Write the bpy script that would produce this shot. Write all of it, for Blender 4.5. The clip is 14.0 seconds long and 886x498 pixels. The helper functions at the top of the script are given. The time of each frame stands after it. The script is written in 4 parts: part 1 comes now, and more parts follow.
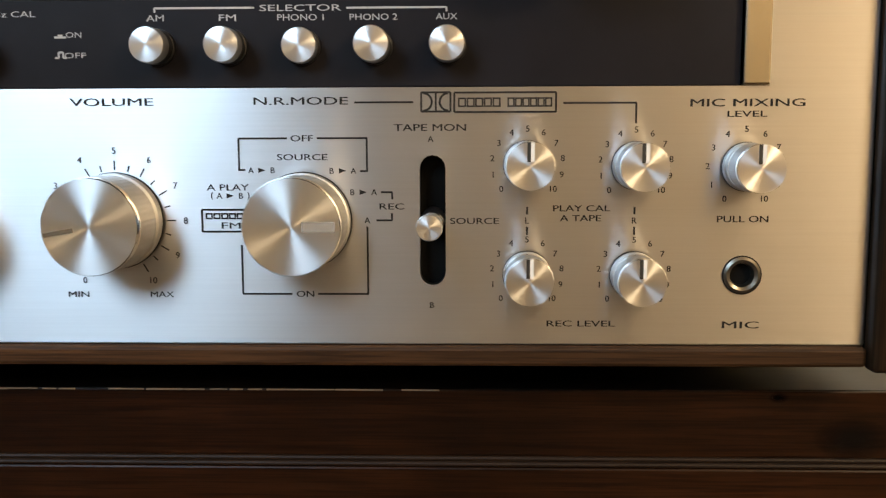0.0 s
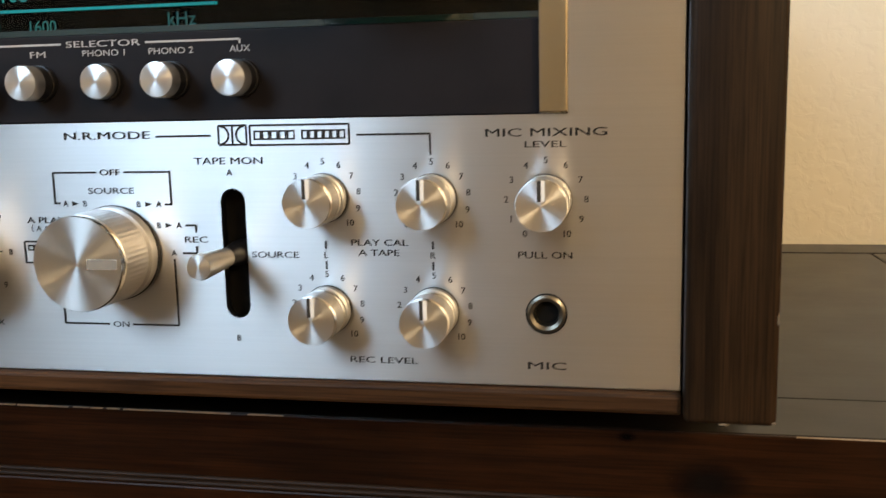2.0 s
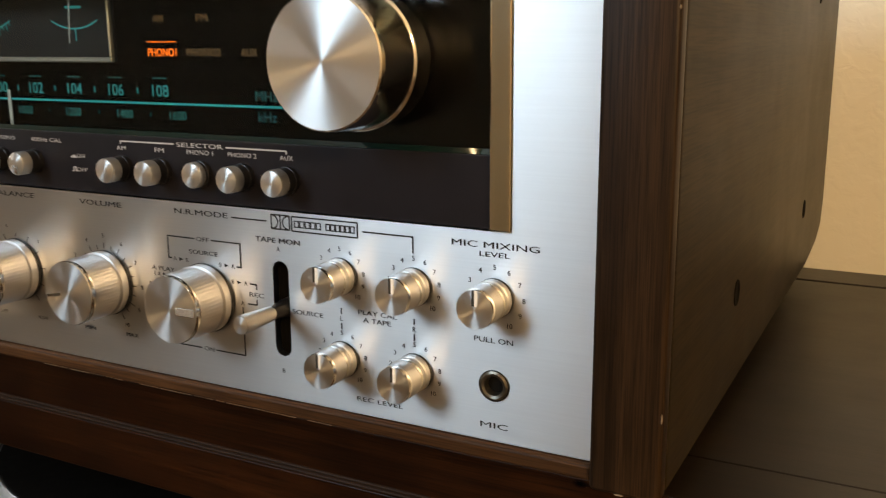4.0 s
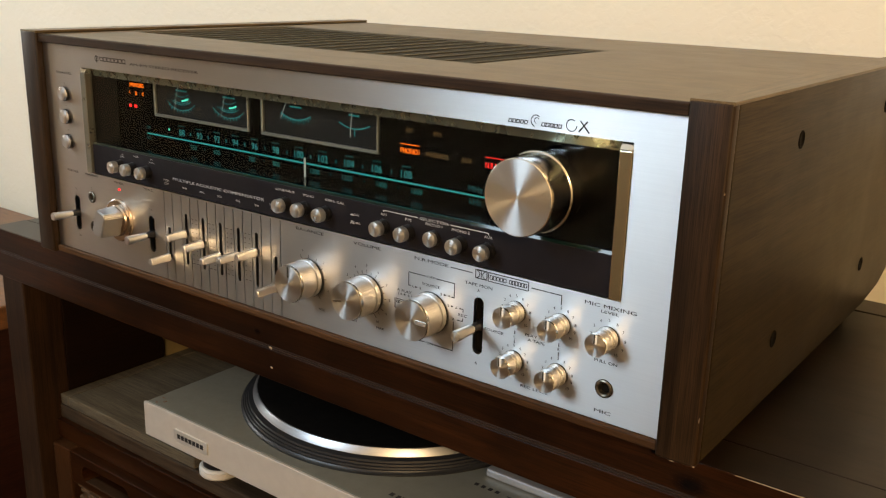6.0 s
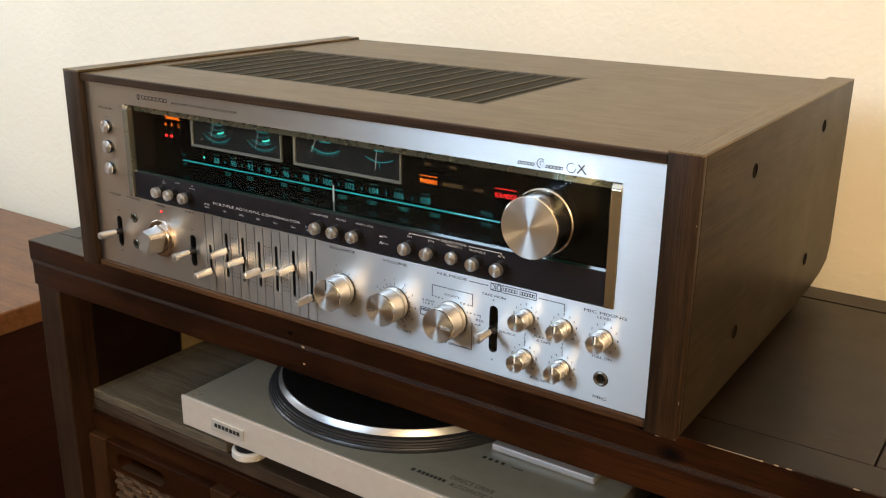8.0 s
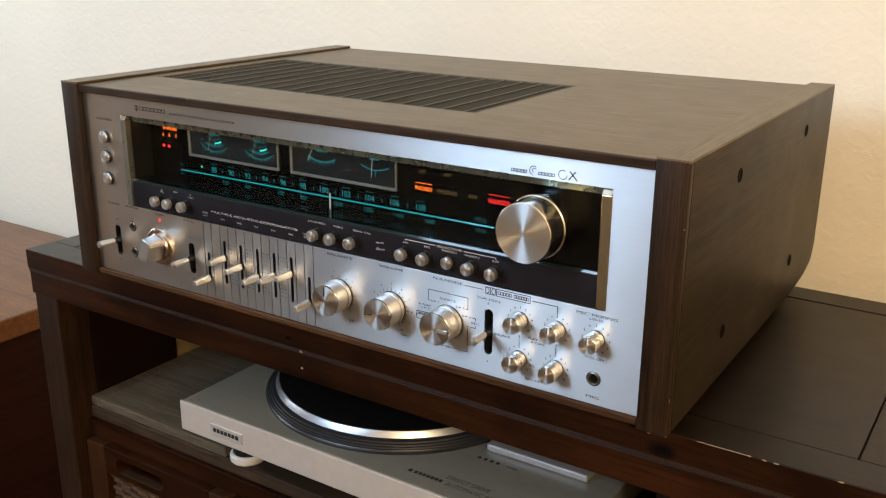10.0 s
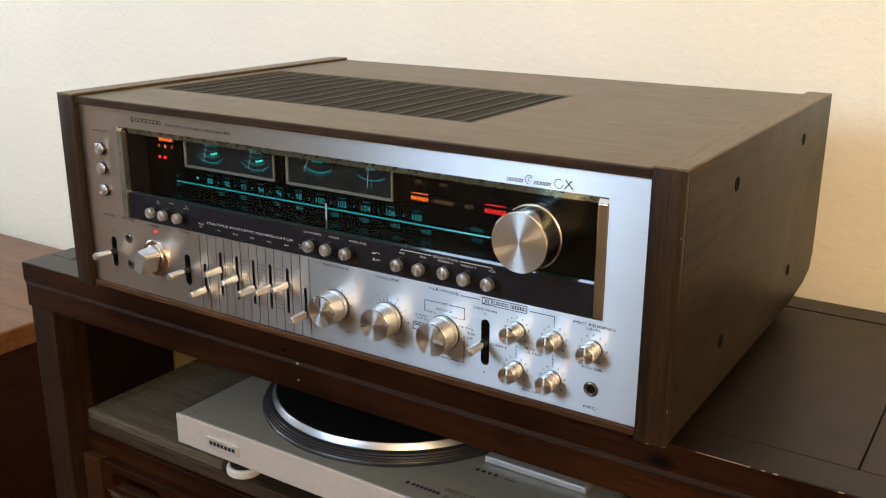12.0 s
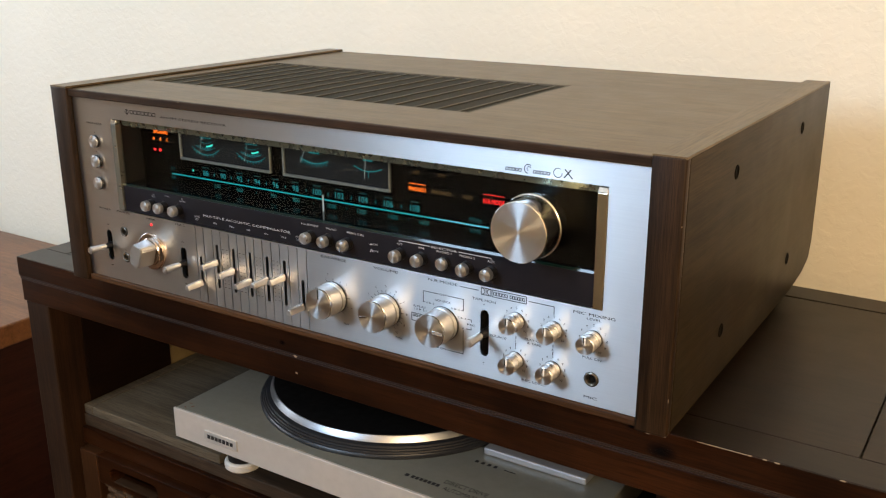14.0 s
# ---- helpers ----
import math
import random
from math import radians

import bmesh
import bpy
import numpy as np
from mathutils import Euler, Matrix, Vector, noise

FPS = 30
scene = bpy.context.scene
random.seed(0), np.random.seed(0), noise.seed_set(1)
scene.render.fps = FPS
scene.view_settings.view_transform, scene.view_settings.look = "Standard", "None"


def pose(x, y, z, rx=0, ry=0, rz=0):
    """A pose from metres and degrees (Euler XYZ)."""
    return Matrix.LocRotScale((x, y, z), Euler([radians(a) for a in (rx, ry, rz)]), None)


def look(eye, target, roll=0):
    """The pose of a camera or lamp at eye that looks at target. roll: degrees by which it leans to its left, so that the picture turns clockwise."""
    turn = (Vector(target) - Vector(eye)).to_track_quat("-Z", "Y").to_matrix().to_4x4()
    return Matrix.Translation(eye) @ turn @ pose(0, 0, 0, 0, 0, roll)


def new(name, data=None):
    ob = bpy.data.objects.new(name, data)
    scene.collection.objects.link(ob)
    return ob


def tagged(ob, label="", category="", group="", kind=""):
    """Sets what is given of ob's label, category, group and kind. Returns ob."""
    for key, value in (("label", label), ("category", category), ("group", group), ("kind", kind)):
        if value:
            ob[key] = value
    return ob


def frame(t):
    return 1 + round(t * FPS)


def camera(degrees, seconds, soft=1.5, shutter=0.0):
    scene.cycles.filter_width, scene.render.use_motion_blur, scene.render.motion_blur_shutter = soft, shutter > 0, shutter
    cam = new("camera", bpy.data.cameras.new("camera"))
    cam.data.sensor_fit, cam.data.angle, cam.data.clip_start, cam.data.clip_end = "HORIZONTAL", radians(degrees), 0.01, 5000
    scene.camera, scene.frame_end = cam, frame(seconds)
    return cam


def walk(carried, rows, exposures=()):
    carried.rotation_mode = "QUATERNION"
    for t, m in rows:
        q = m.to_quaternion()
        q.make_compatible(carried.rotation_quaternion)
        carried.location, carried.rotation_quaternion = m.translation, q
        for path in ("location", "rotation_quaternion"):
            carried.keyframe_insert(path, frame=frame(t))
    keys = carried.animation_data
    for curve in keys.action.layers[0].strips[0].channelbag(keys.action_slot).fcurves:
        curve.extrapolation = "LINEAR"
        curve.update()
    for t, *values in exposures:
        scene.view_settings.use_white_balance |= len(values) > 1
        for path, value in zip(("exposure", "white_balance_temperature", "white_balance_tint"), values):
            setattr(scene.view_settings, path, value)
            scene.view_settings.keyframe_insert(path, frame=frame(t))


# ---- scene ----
cam = camera(50.4, 14.0, soft=1.2, shutter=0.3)
PATH = [
    (0, (0.485, -0.276, 0.093), (0.426, 1.708, -0.153), -0.2),
    (0.5, (0.506, -0.268, 0.089), (0.396, 1.713, -0.158), -0.7),
    (1, (0.529, -0.263, 0.086), (0.393, 1.72, -0.139), -0.7),
    (1.5, (0.553, -0.263, 0.099), (0.271, 1.696, -0.189), -0.9),
    (2, (0.585, -0.256, 0.11), (0.211, 1.684, -0.2), -1.3),
    (2.2, (0.594, -0.254, 0.117), (0.206, 1.685, -0.183), -1.0),
    (4.3, (0.699, -0.3, 0.184), (-0.244, 1.406, -0.264), -0.1),
    (4.5, (0.7, -0.32, 0.195), (-0.243, 1.387, -0.252), 0.4),
    (5, (0.722, -0.364, 0.22), (-0.276, 1.301, -0.264), 0.5),
    (5.5, (0.771, -0.431, 0.255), (-0.349, 1.127, -0.31), 1.1),
    (6, (0.789, -0.464, 0.281), (-0.356, 1.078, -0.279), 1.6),
    (6.5, (0.801, -0.501, 0.303), (-0.295, 1.043, -0.341), 1.8),
    (7, (0.813, -0.532, 0.328), (-0.236, 1.033, -0.343), 1.7),
    (7.5, (0.811, -0.557, 0.343), (-0.253, 1.014, -0.289), 0.9),
    (10, (0.816, -0.594, 0.357), (-0.22, 1.003, -0.259), 0.4),
    (10.5, (0.817, -0.592, 0.355), (-0.218, 1.005, -0.26), 0.3),
    (11, (0.816, -0.592, 0.354), (-0.221, 1.006, -0.255), 0.2),
    (11.5, (0.816, -0.591, 0.353), (-0.22, 1.011, -0.246), 0.3),
    (12, (0.817, -0.59, 0.354), (-0.223, 1.013, -0.236), 0.2),
    (12.5, (0.817, -0.59, 0.353), (-0.219, 1.017, -0.235), 0.2),
    (13, (0.817, -0.588, 0.352), (-0.216, 1.019, -0.24), 0.1),
    (13.5, (0.814, -0.588, 0.35), (-0.216, 1.019, -0.246), 0.1),
    (14, (0.813, -0.588, 0.35), (-0.217, 1.017, -0.252), -0.1),
]
walk(cam, [(t, look(eye, target, roll)) for t, eye, target, roll in PATH], [(0, 0.15, 6700, 11), (2.2, 0.15, 6900, 12), (4.5, 0.06, 7900, 15), (5.0, 0.05, 7900, 15), (5.5, 0.15, 8000, 15), (6, 0.2, 7900, 15), (6.5, 0.22, 7600, 15), (7, 0.44, 7250, 15), (7.5, 0.45, 7150, 15), (10, 0.37, 6650, 15), (14, 0.37, 6650, 15)])

# ---- light ----
scene.view_settings.exposure = 0.0
world = bpy.data.worlds.new("world")
scene.world = world
world.use_nodes = True
wn = world.node_tree.nodes
sky = wn.new("ShaderNodeTexSky")
sky.sky_type, sky.sun_disc = "NISHITA", False
sky.sun_elevation, sky.sun_rotation = radians(35), radians(200)
world.node_tree.links.new(sky.outputs[0], wn["Background"].inputs[0])
wn["Background"].inputs[1].default_value = 0.1

WIN = (-0.95, -0.05, 0.65, 1.60)          # window opening: x0, x1, z0, z1
WIN2 = (-0.75, -0.10, 0.25, 1.05)         # side window opening: y0, y1, z0, z1
ROOM = (-2.1, 2.6, -1.8, 0.545, -0.72, 1.78)  # x0, x1, y0, y1, z0, z1


def area_lamp(name, m, sx, sy, watts, colour):
    d = bpy.data.lights.new(name, "AREA")
    d.shape, d.size, d.size_y, d.energy, d.color = "RECTANGLE", sx, sy, watts, colour
    ob = new(name, d)
    ob.matrix_world = m
    return ob


area_lamp("window_daylight", look(((WIN[0] + WIN[1]) / 2, ROOM[2] - 0.02, (WIN[2] + WIN[3]) / 2), ((WIN[0] + WIN[1]) / 2, 0, (WIN[2] + WIN[3]) / 2)), 0.86, 0.91, 28, (0.48, 0.74, 1.0))
area_lamp("side_window_daylight", look((ROOM[0] - 0.02, (WIN2[0] + WIN2[1]) / 2, (WIN2[2] + WIN2[3]) / 2), (0, (WIN2[0] + WIN2[1]) / 2, (WIN2[2] + WIN2[3]) / 2)), 0.61, 0.76, 13, (0.78, 0.90, 1.0))
LAMP = (1.65, -1.35, 0.80)
bulb = bpy.data.lights.new("floor_lamp_bulb", "POINT")
bulb.energy, bulb.color, bulb.shadow_soft_size = 58, (1.0, 0.79, 0.485), 0.12
new("floor_lamp_bulb", bulb).location = LAMP


# ---- materials ----
def mat(name):
    m = bpy.data.materials.new(name)
    m.use_nodes = True
    n, l = m.node_tree.nodes, m.node_tree.links
    return m, n, l, n["Principled BSDF"]


def coords(n, l, scale=(1, 1, 1), rot=(0, 0, 0)):
    tc, mp = n.new("ShaderNodeTexCoord"), n.new("ShaderNodeMapping")
    mp.inputs["Scale"].default_value = scale
    mp.inputs["Rotation"].default_value = rot
    l.new(tc.outputs["Object"], mp.inputs["Vector"])
    return mp.outputs["Vector"]


def tex_noise(n, l, vec, scale, detail=4.0, rough=0.55, distort=0.0):
    t = n.new("ShaderNodeTexNoise")
    t.inputs["Scale"].default_value, t.inputs["Detail"].default_value = scale, detail
    t.inputs["Roughness"].default_value, t.inputs["Distortion"].default_value = rough, distort
    l.new(vec, t.inputs["Vector"])
    return t.outputs["Fac"]


def ramp(n, l, fac, stops):
    r = n.new("ShaderNodeValToRGB")
    while len(r.color_ramp.elements) < len(stops):
        r.color_ramp.elements.new(0.5)
    for e, (p, c) in zip(r.color_ramp.elements, stops):
        e.position, e.color = p, (*c, 1) if len(c) == 3 else (c[0], c[0], c[0], 1)
    l.new(fac, r.inputs["Fac"])
    return r.outputs["Color"]


def mixc(n, l, fac, a, b, mode="MIX"):
    x = n.new("ShaderNodeMix")
    x.data_type, x.blend_type = "RGBA", mode
    if isinstance(fac, float):
        x.inputs[0].default_value = fac
    else:
        l.new(fac, x.inputs[0])
    for i, v in ((6, a), (7, b)):
        if isinstance(v, tuple):
            x.inputs[i].default_value = (*v, 1)
        else:
            l.new(v, x.inputs[i])
    return x.outputs[2]


def bump(n, l, p, height, strength, dist):
    b = n.new("ShaderNodeBump")
    b.inputs["Strength"].default_value, b.inputs["Distance"].default_value = strength, dist
    l.new(height, b.inputs["Height"])
    l.new(b.outputs["Normal"], p.inputs["Normal"])


def plain(name, colour, rough=0.5, metal=0.0, vary=0.12, scale=40.0, spec=0.5):
    m, n, l, p = mat(name)
    p.inputs["Specular IOR Level"].default_value = spec
    f = tex_noise(n, l, coords(n, l), scale, 5)
    a = tuple(c * (1 - vary) for c in colour)
    b = tuple(min(1, c * (1 + vary)) for c in colour)
    l.new(ramp(n, l, f, [(0.3, a), (0.7, b)]), p.inputs["Base Color"])
    l.new(ramp(n, l, tex_noise(n, l, coords(n, l), scale * 3.1, 3), [(0.3, (rough * 0.88,)), (0.7, (min(1, rough * 1.12),))]), p.inputs["Roughness"])
    p.inputs["Metallic"].default_value = metal
    return m


def wood(name, dark, light, axis, rough=0.4, fine=260.0, wear=0.25, coat=0.0):
    """Veneer or stained wood with grain along the given axis."""
    m, n, l, p = mat(name)
    k = "xyz".index(axis)
    s = [1.0, 1.0, 1.0]
    s[k] = 0.022
    v = coords(n, l, tuple(s))
    broad = tex_noise(n, l, v, fine * 0.16, 4, 0.6, 0.6)
    grain = tex_noise(n, l, v, fine, 6, 0.65, 0.3)
    pores = tex_noise(n, l, v, 1500, 3, 0.6)
    c1 = ramp(n, l, broad, [(0.3, dark), (0.72, light)])
    c2 = ramp(n, l, grain, [(0.3, tuple(c * 0.5 for c in dark)), (0.66, light)])
    c = mixc(n, l, 0.5, c1, c2)
    pr = ramp(n, l, pores, [(0.38, (0.3, 0.27, 0.25)), (0.56, (1.0, 1.0, 1.0))])
    c = mixc(n, l, 0.75, c, pr, "MULTIPLY")
    blot = ramp(n, l, tex_noise(n, l, coords(n, l), 9, 5), [(0.35, (1 - wear,) * 3), (0.65, (1.0, 1.0, 1.0))])
    c = mixc(n, l, 1.0, c, blot, "MULTIPLY")
    l.new(c, p.inputs["Base Color"])
    l.new(ramp(n, l, tex_noise(n, l, coords(n, l), 31, 5), [(0.3, (rough * 0.94,)), (0.7, (rough * 1.06,))]), p.inputs["Roughness"])
    p.inputs["Coat Weight"].default_value = coat
    p.inputs["Specular IOR Level"].default_value = 0.17
    p.inputs["Coat Roughness"].default_value = 0.25
    bump(n, l, p, grain, 0.12, 0.0004)
    return m


def brushed(name, colour, rough, aniso, tangent=None, streak=(0.02, 1, 1), amount=0.06, gloss=0.2):
    """Brushed aluminium; tangent None: spun round the y axis of the part."""
    m, n, l, p = mat(name)
    v = coords(n, l, streak)
    f = tex_noise(n, l, v, 1500, 3, 0.6)
    g = tex_noise(n, l, coords(n, l), 25, 4)
    a = tuple(c * (1 - amount) for c in colour)
    c = ramp(n, l, f, [(0.25, a), (0.75, colour)])
    c = mixc(n, l, 1.0, c, ramp(n, l, g, [(0.3, (0.95, 0.95, 0.95)), (0.7, (1.0, 1.0, 1.0))]), "MULTIPLY")
    l.new(c, p.inputs["Base Color"])
    l.new(ramp(n, l, f, [(0.2, (rough * (1 - gloss),)), (0.8, (rough * (1 + gloss),))]), p.inputs["Roughness"])
    p.inputs["Metallic"].default_value, p.inputs["Anisotropic"].default_value = 1.0, aniso
    if tangent:
        t = n.new("ShaderNodeCombineXYZ")
        for i in range(3):
            t.inputs[i].default_value = tangent[i]
        l.new(t.outputs[0], p.inputs["Tangent"])
    else:
        t = n.new("ShaderNodeTangent")
        t.direction_type, t.axis = "RADIAL", "Y"
        l.new(t.outputs[0], p.inputs["Tangent"])
        p.inputs["Anisotropic Rotation"].default_value = 0.25
    return m


def glow(name, colour, strength):
    m, n, l, p = mat(name)
    p.inputs["Base Color"].default_value = (*(c * 0.3 for c in colour), 1)
    p.inputs["Roughness"].default_value = 0.5
    p.inputs["Emission Color"].default_value = (*colour, 1)
    p.inputs["Emission Strength"].default_value = strength
    return m


def pane_glass(name, tint):
    m, n, l, p = mat(name)
    tr, gl, mx, fr = n.new("ShaderNodeBsdfTransparent"), n.new("ShaderNodeBsdfGlossy"), n.new("ShaderNodeMixShader"), n.new("ShaderNodeLayerWeight")
    pw, ad = n.new("ShaderNodeMath"), n.new("ShaderNodeMath")
    pw.operation, ad.operation, ad.use_clamp = "POWER", "MULTIPLY_ADD", True
    pw.inputs[1].default_value, ad.inputs[1].default_value, ad.inputs[2].default_value = 5.0, 0.9, 0.018
    fr.inputs["Blend"].default_value = 0.5
    l.new(fr.outputs["Facing"], pw.inputs[0]), l.new(pw.outputs[0], ad.inputs[0])
    tr.inputs[0].default_value = (*tint, 1)
    gl.inputs["Roughness"].default_value = 0.02
    l.new(ad.outputs[0], mx.inputs[0]), l.new(tr.outputs[0], mx.inputs[1]), l.new(gl.outputs[0], mx.inputs[2])
    l.new(mx.outputs[0], n["Material Output"].inputs["Surface"])
    n.remove(p)
    return m


M = {}
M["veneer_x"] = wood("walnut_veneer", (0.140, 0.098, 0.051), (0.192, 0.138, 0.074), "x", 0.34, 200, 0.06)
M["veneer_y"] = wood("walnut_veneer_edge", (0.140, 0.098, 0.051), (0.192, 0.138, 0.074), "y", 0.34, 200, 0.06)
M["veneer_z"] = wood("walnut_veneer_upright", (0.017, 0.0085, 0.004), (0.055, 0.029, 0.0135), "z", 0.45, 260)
M["trim"] = wood("walnut_trim", (0.025, 0.0110, 0.0044), (0.122, 0.056, 0.0220), "x", 0.55, 200, 0.2)
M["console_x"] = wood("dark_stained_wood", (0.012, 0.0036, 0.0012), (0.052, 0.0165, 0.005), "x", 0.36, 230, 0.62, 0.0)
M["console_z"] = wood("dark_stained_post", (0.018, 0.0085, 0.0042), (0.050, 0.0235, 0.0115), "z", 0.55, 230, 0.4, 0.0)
# same stain as the front; the compartment's shade is put into this colour
M["console_y"] = wood("shaded_stained_side", (0.006, 0.0027, 0.0014), (0.016, 0.0070, 0.0034), "y", 0.45, 90, 0.35)
M["console_top"] = wood("worn_console_top", (0.0090, 0.0049, 0.0025), (0.025, 0.0142, 0.0075), "x", 0.40, 120, 0.55, 0.12)
M["console_top"].node_tree.nodes["Principled BSDF"].inputs["Specular IOR Level"].default_value = 0.25
M["shelf"] = wood("worn_grey_shelf", (0.094, 0.076, 0.053), (0.170, 0.139, 0.099), "x", 0.45, 130, 0.25)
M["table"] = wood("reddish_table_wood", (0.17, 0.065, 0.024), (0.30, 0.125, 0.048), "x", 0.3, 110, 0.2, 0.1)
# the tabletop wood again, with the shade of the upright sides in its colour
M["table_side_shaded"] = wood("reddish_table_shaded", (0.024, 0.0065, 0.0035), (0.048, 0.0130, 0.0065), "y", 0.45, 110, 0.2)
M["panel"] = brushed("brushed_aluminium", (0.74, 0.74, 0.745), 0.35, 0.92, (0, 0, 1), (0.012, 1, 1), 0.06, 0.14)
M["spun"] = brushed("spun_aluminium", (0.84, 0.845, 0.855), 0.30, 0.92, None, (0.05, 0.05, 0.05), 0.01, 0.04)
M["turned"] = brushed("turned_aluminium", (0.60, 0.60, 0.61), 0.44, 0.0, (0, 1, 0), (1, 0.05, 1), 0.12)
M["polished"] = plain("polished_metal", (0.82, 0.81, 0.78), 0.12, 1.0, 0.04)
M["gold"] = brushed("champagne_metal", (0.54, 0.48, 0.36), 0.2, 0.3, (1, 0, 0), (1, 1, 0.02))
M["bezel"] = plain("grey_bezel", (0.52, 0.52, 0.50), 0.3, 0.8, 0.05)
M["black"] = plain("black_plastic", (0.009, 0.0085, 0.010), 0.35, 0.0, 0.3, 40.0, 0.35)
M["strip"] = plain("black_strip", (0.010, 0.009, 0.012), 0.45, 0.0, 0.2, 40.0, 0.15)
M["gloss_black"] = plain("gloss_black", (0.004, 0.004, 0.005), 0.08, 0.0, 0.2)
M["matt_black"] = plain("matt_black", (0.005, 0.0045, 0.004), 0.8, 0.0, 0.3, 40.0, 0.12)
M["grille"] = plain("grille_metal", (0.085, 0.072, 0.052), 0.6, 0.0, 0.12)
M["ink"] = plain("black_ink", (0.012, 0.011, 0.012), 0.8, 0.0, 0.1)
M["white_ink"] = plain("white_ink", (0.45, 0.45, 0.47), 0.5, 0.0, 0.1)
# olive stands for the light seen in the pane's clear bevelled edge
M["mirror"] = plain("olive_satin_band", (0.50, 0.48, 0.37), 0.28, 0.9, 0.05)
M["glass"] = pane_glass("window_glass", (0.86, 0.9, 0.9))
M["teal"] = glow("teal_scale", (0.0, 0.47, 0.50), 0.30)
M["teal_line"] = glow("teal_scale_rod", (0.0, 0.47, 0.50), 0.36)
M["teal_line"].node_tree.nodes["Principled BSDF"].inputs["Roughness"].default_value = 0.06
M["teal_dim"] = glow("teal_scale_dim", (0.0, 0.34, 0.33), 0.17)
M["teal_bright"] = glow("teal_scale_bright", (0.02, 0.75, 0.60), 1.0)
M["orange"] = glow("orange_legend", (1.0, 0.16, 0.01), 2.4)
M["orange_dim"] = glow("orange_legend_dim", (0.30, 0.16, 0.05), 0.32)
M["red"] = glow("red_legend", (1.0, 0.02, 0.02), 2.0)
M["tt_top"] = plain("turntable_grey_metal", (0.235, 0.235, 0.205), 0.4, 0.45, 0.05, 90)
M["tt_front"] = plain("turntable_light_metal", (0.55, 0.515, 0.48), 0.42, 0.35, 0.04, 90)
M["rubber"] = plain("rubber_mat", (0.0025, 0.0024, 0.0025), 0.85, 0.0, 0.2, 40.0, 0.06)
M["ring"] = plain("platter_rim_black", (0.02, 0.021, 0.024), 0.35, 0.2, 0.2)
M["alu"] = brushed("platter_aluminium", (0.46, 0.48, 0.51), 0.36, 0.0, (0, 0, 1))
M["white_rubber"] = plain("pale_foot_rubber", (0.5, 0.48, 0.45), 0.5)
M["plate"] = plain("name_plate", (0.72, 0.70, 0.66), 0.35, 0.6, 0.05)
M["weave"] = wood("woven_seagrass", (0.07, 0.038, 0.019), (0.165, 0.095, 0.050), "x", 0.7, 400)
M["worn"] = plain("bare_chipped_wood", (0.36, 0.27, 0.19), 0.7)
# floor out of view, darkened so the dial glass reflects less
M["floor"] = wood("dark_unseen_floor", (0.06, 0.033, 0.018), (0.12, 0.07, 0.038), "x", 0.4, 60)
M["yellow"] = plain("yellow_cable", (0.5, 0.42, 0.12), 0.5)

m, n, l, p = mat("orange_peel_wall")
v = coords(n, l)
l.new(ramp(n, l, tex_noise(n, l, v, 3.0, 4), [(0.3, (0.82, 0.77, 0.65)), (0.7, (0.86, 0.81, 0.69))]), p.inputs["Base Color"])
p.inputs["Roughness"].default_value = 0.62
bump(n, l, p, ramp(n, l, tex_noise(n, l, v, 85, 3, 0.5, 0.4), [(0.42, (0.0,)), (0.6, (1.0,))]), 0.13, 0.002)
M["wall"] = m
# for walls out of view; tan dims and warms reflections in the metal
M["wall_tan"] = plain("tan_unseen_wall", (0.45, 0.37, 0.285), 0.7, 0.0, 0.06, 6)
M["ceiling"] = plain("ceiling_paint", (0.74, 0.70, 0.62), 0.7, 0.0, 0.03, 8)
M["bead"] = plain("bead_moulding", (0.022, 0.012, 0.0075), 0.45, 0.0, 0.2, 40.0, 0.2)
M["slat"] = plain("slat_brown", (0.072, 0.064, 0.047), 0.6, 0.0, 0.1)
M["vent_mesh"] = plain("vent_mesh", (0.028, 0.026, 0.019), 0.8, 0.0, 0.3, 900, 0.2)
M["hardboard"] = plain("hardboard_back", (0.30, 0.21, 0.09), 0.7, 0.0, 0.15)
M["dial"] = plain("dial_black", (0.0008, 0.0008, 0.0009), 0.6, 0.0, 0.2, 40.0, 0.0)
M["socket"] = plain("socket_metal", (0.16, 0.145, 0.12), 0.3, 0.9)
M["rust"] = plain("rust_stain", (0.22, 0.11, 0.06), 0.7)
M["edge"] = plain("acrylic_edge", (0.003, 0.014, 0.014), 0.06, 0.0, 0.1)
# same walnut as the top; the shade on the sides is put into this colour
M["veneer_side_shaded"] = wood("walnut_veneer_shaded", (0.021, 0.0135, 0.0060), (0.056, 0.0375, 0.0175), "y", 0.42, 160, 0.25)
M["pointer"] = glow("lit_pointer", (0.55, 0.62, 0.6), 0.35)
# flat mark; the shade inside a cut groove is put into its colour
M["mark_dark"] = plain("mark_groove_shade", (0.03, 0.028, 0.025), 0.4)
M["mark_light"] = plain("mark_inlay", (0.68, 0.68, 0.68), 0.22, 0.75, 0.03)
M["turned_dark"] = brushed("turned_grip", (0.66, 0.65, 0.64), 0.16, 0.0, (0, 1, 0), (1, 0.05, 1), 0.15)
M["panel_small"] = plain("satin_aluminium", (0.86, 0.85, 0.84), 0.36, 1.0, 0.04)
M["console_z2"] = wood("dark_drawer_stile", (0.024, 0.0090, 0.0035), (0.070, 0.028, 0.011), "z", 0.4, 90, 0.35)
M["chip"] = plain("chipped_veneer", (0.20, 0.145, 0.095), 0.7)

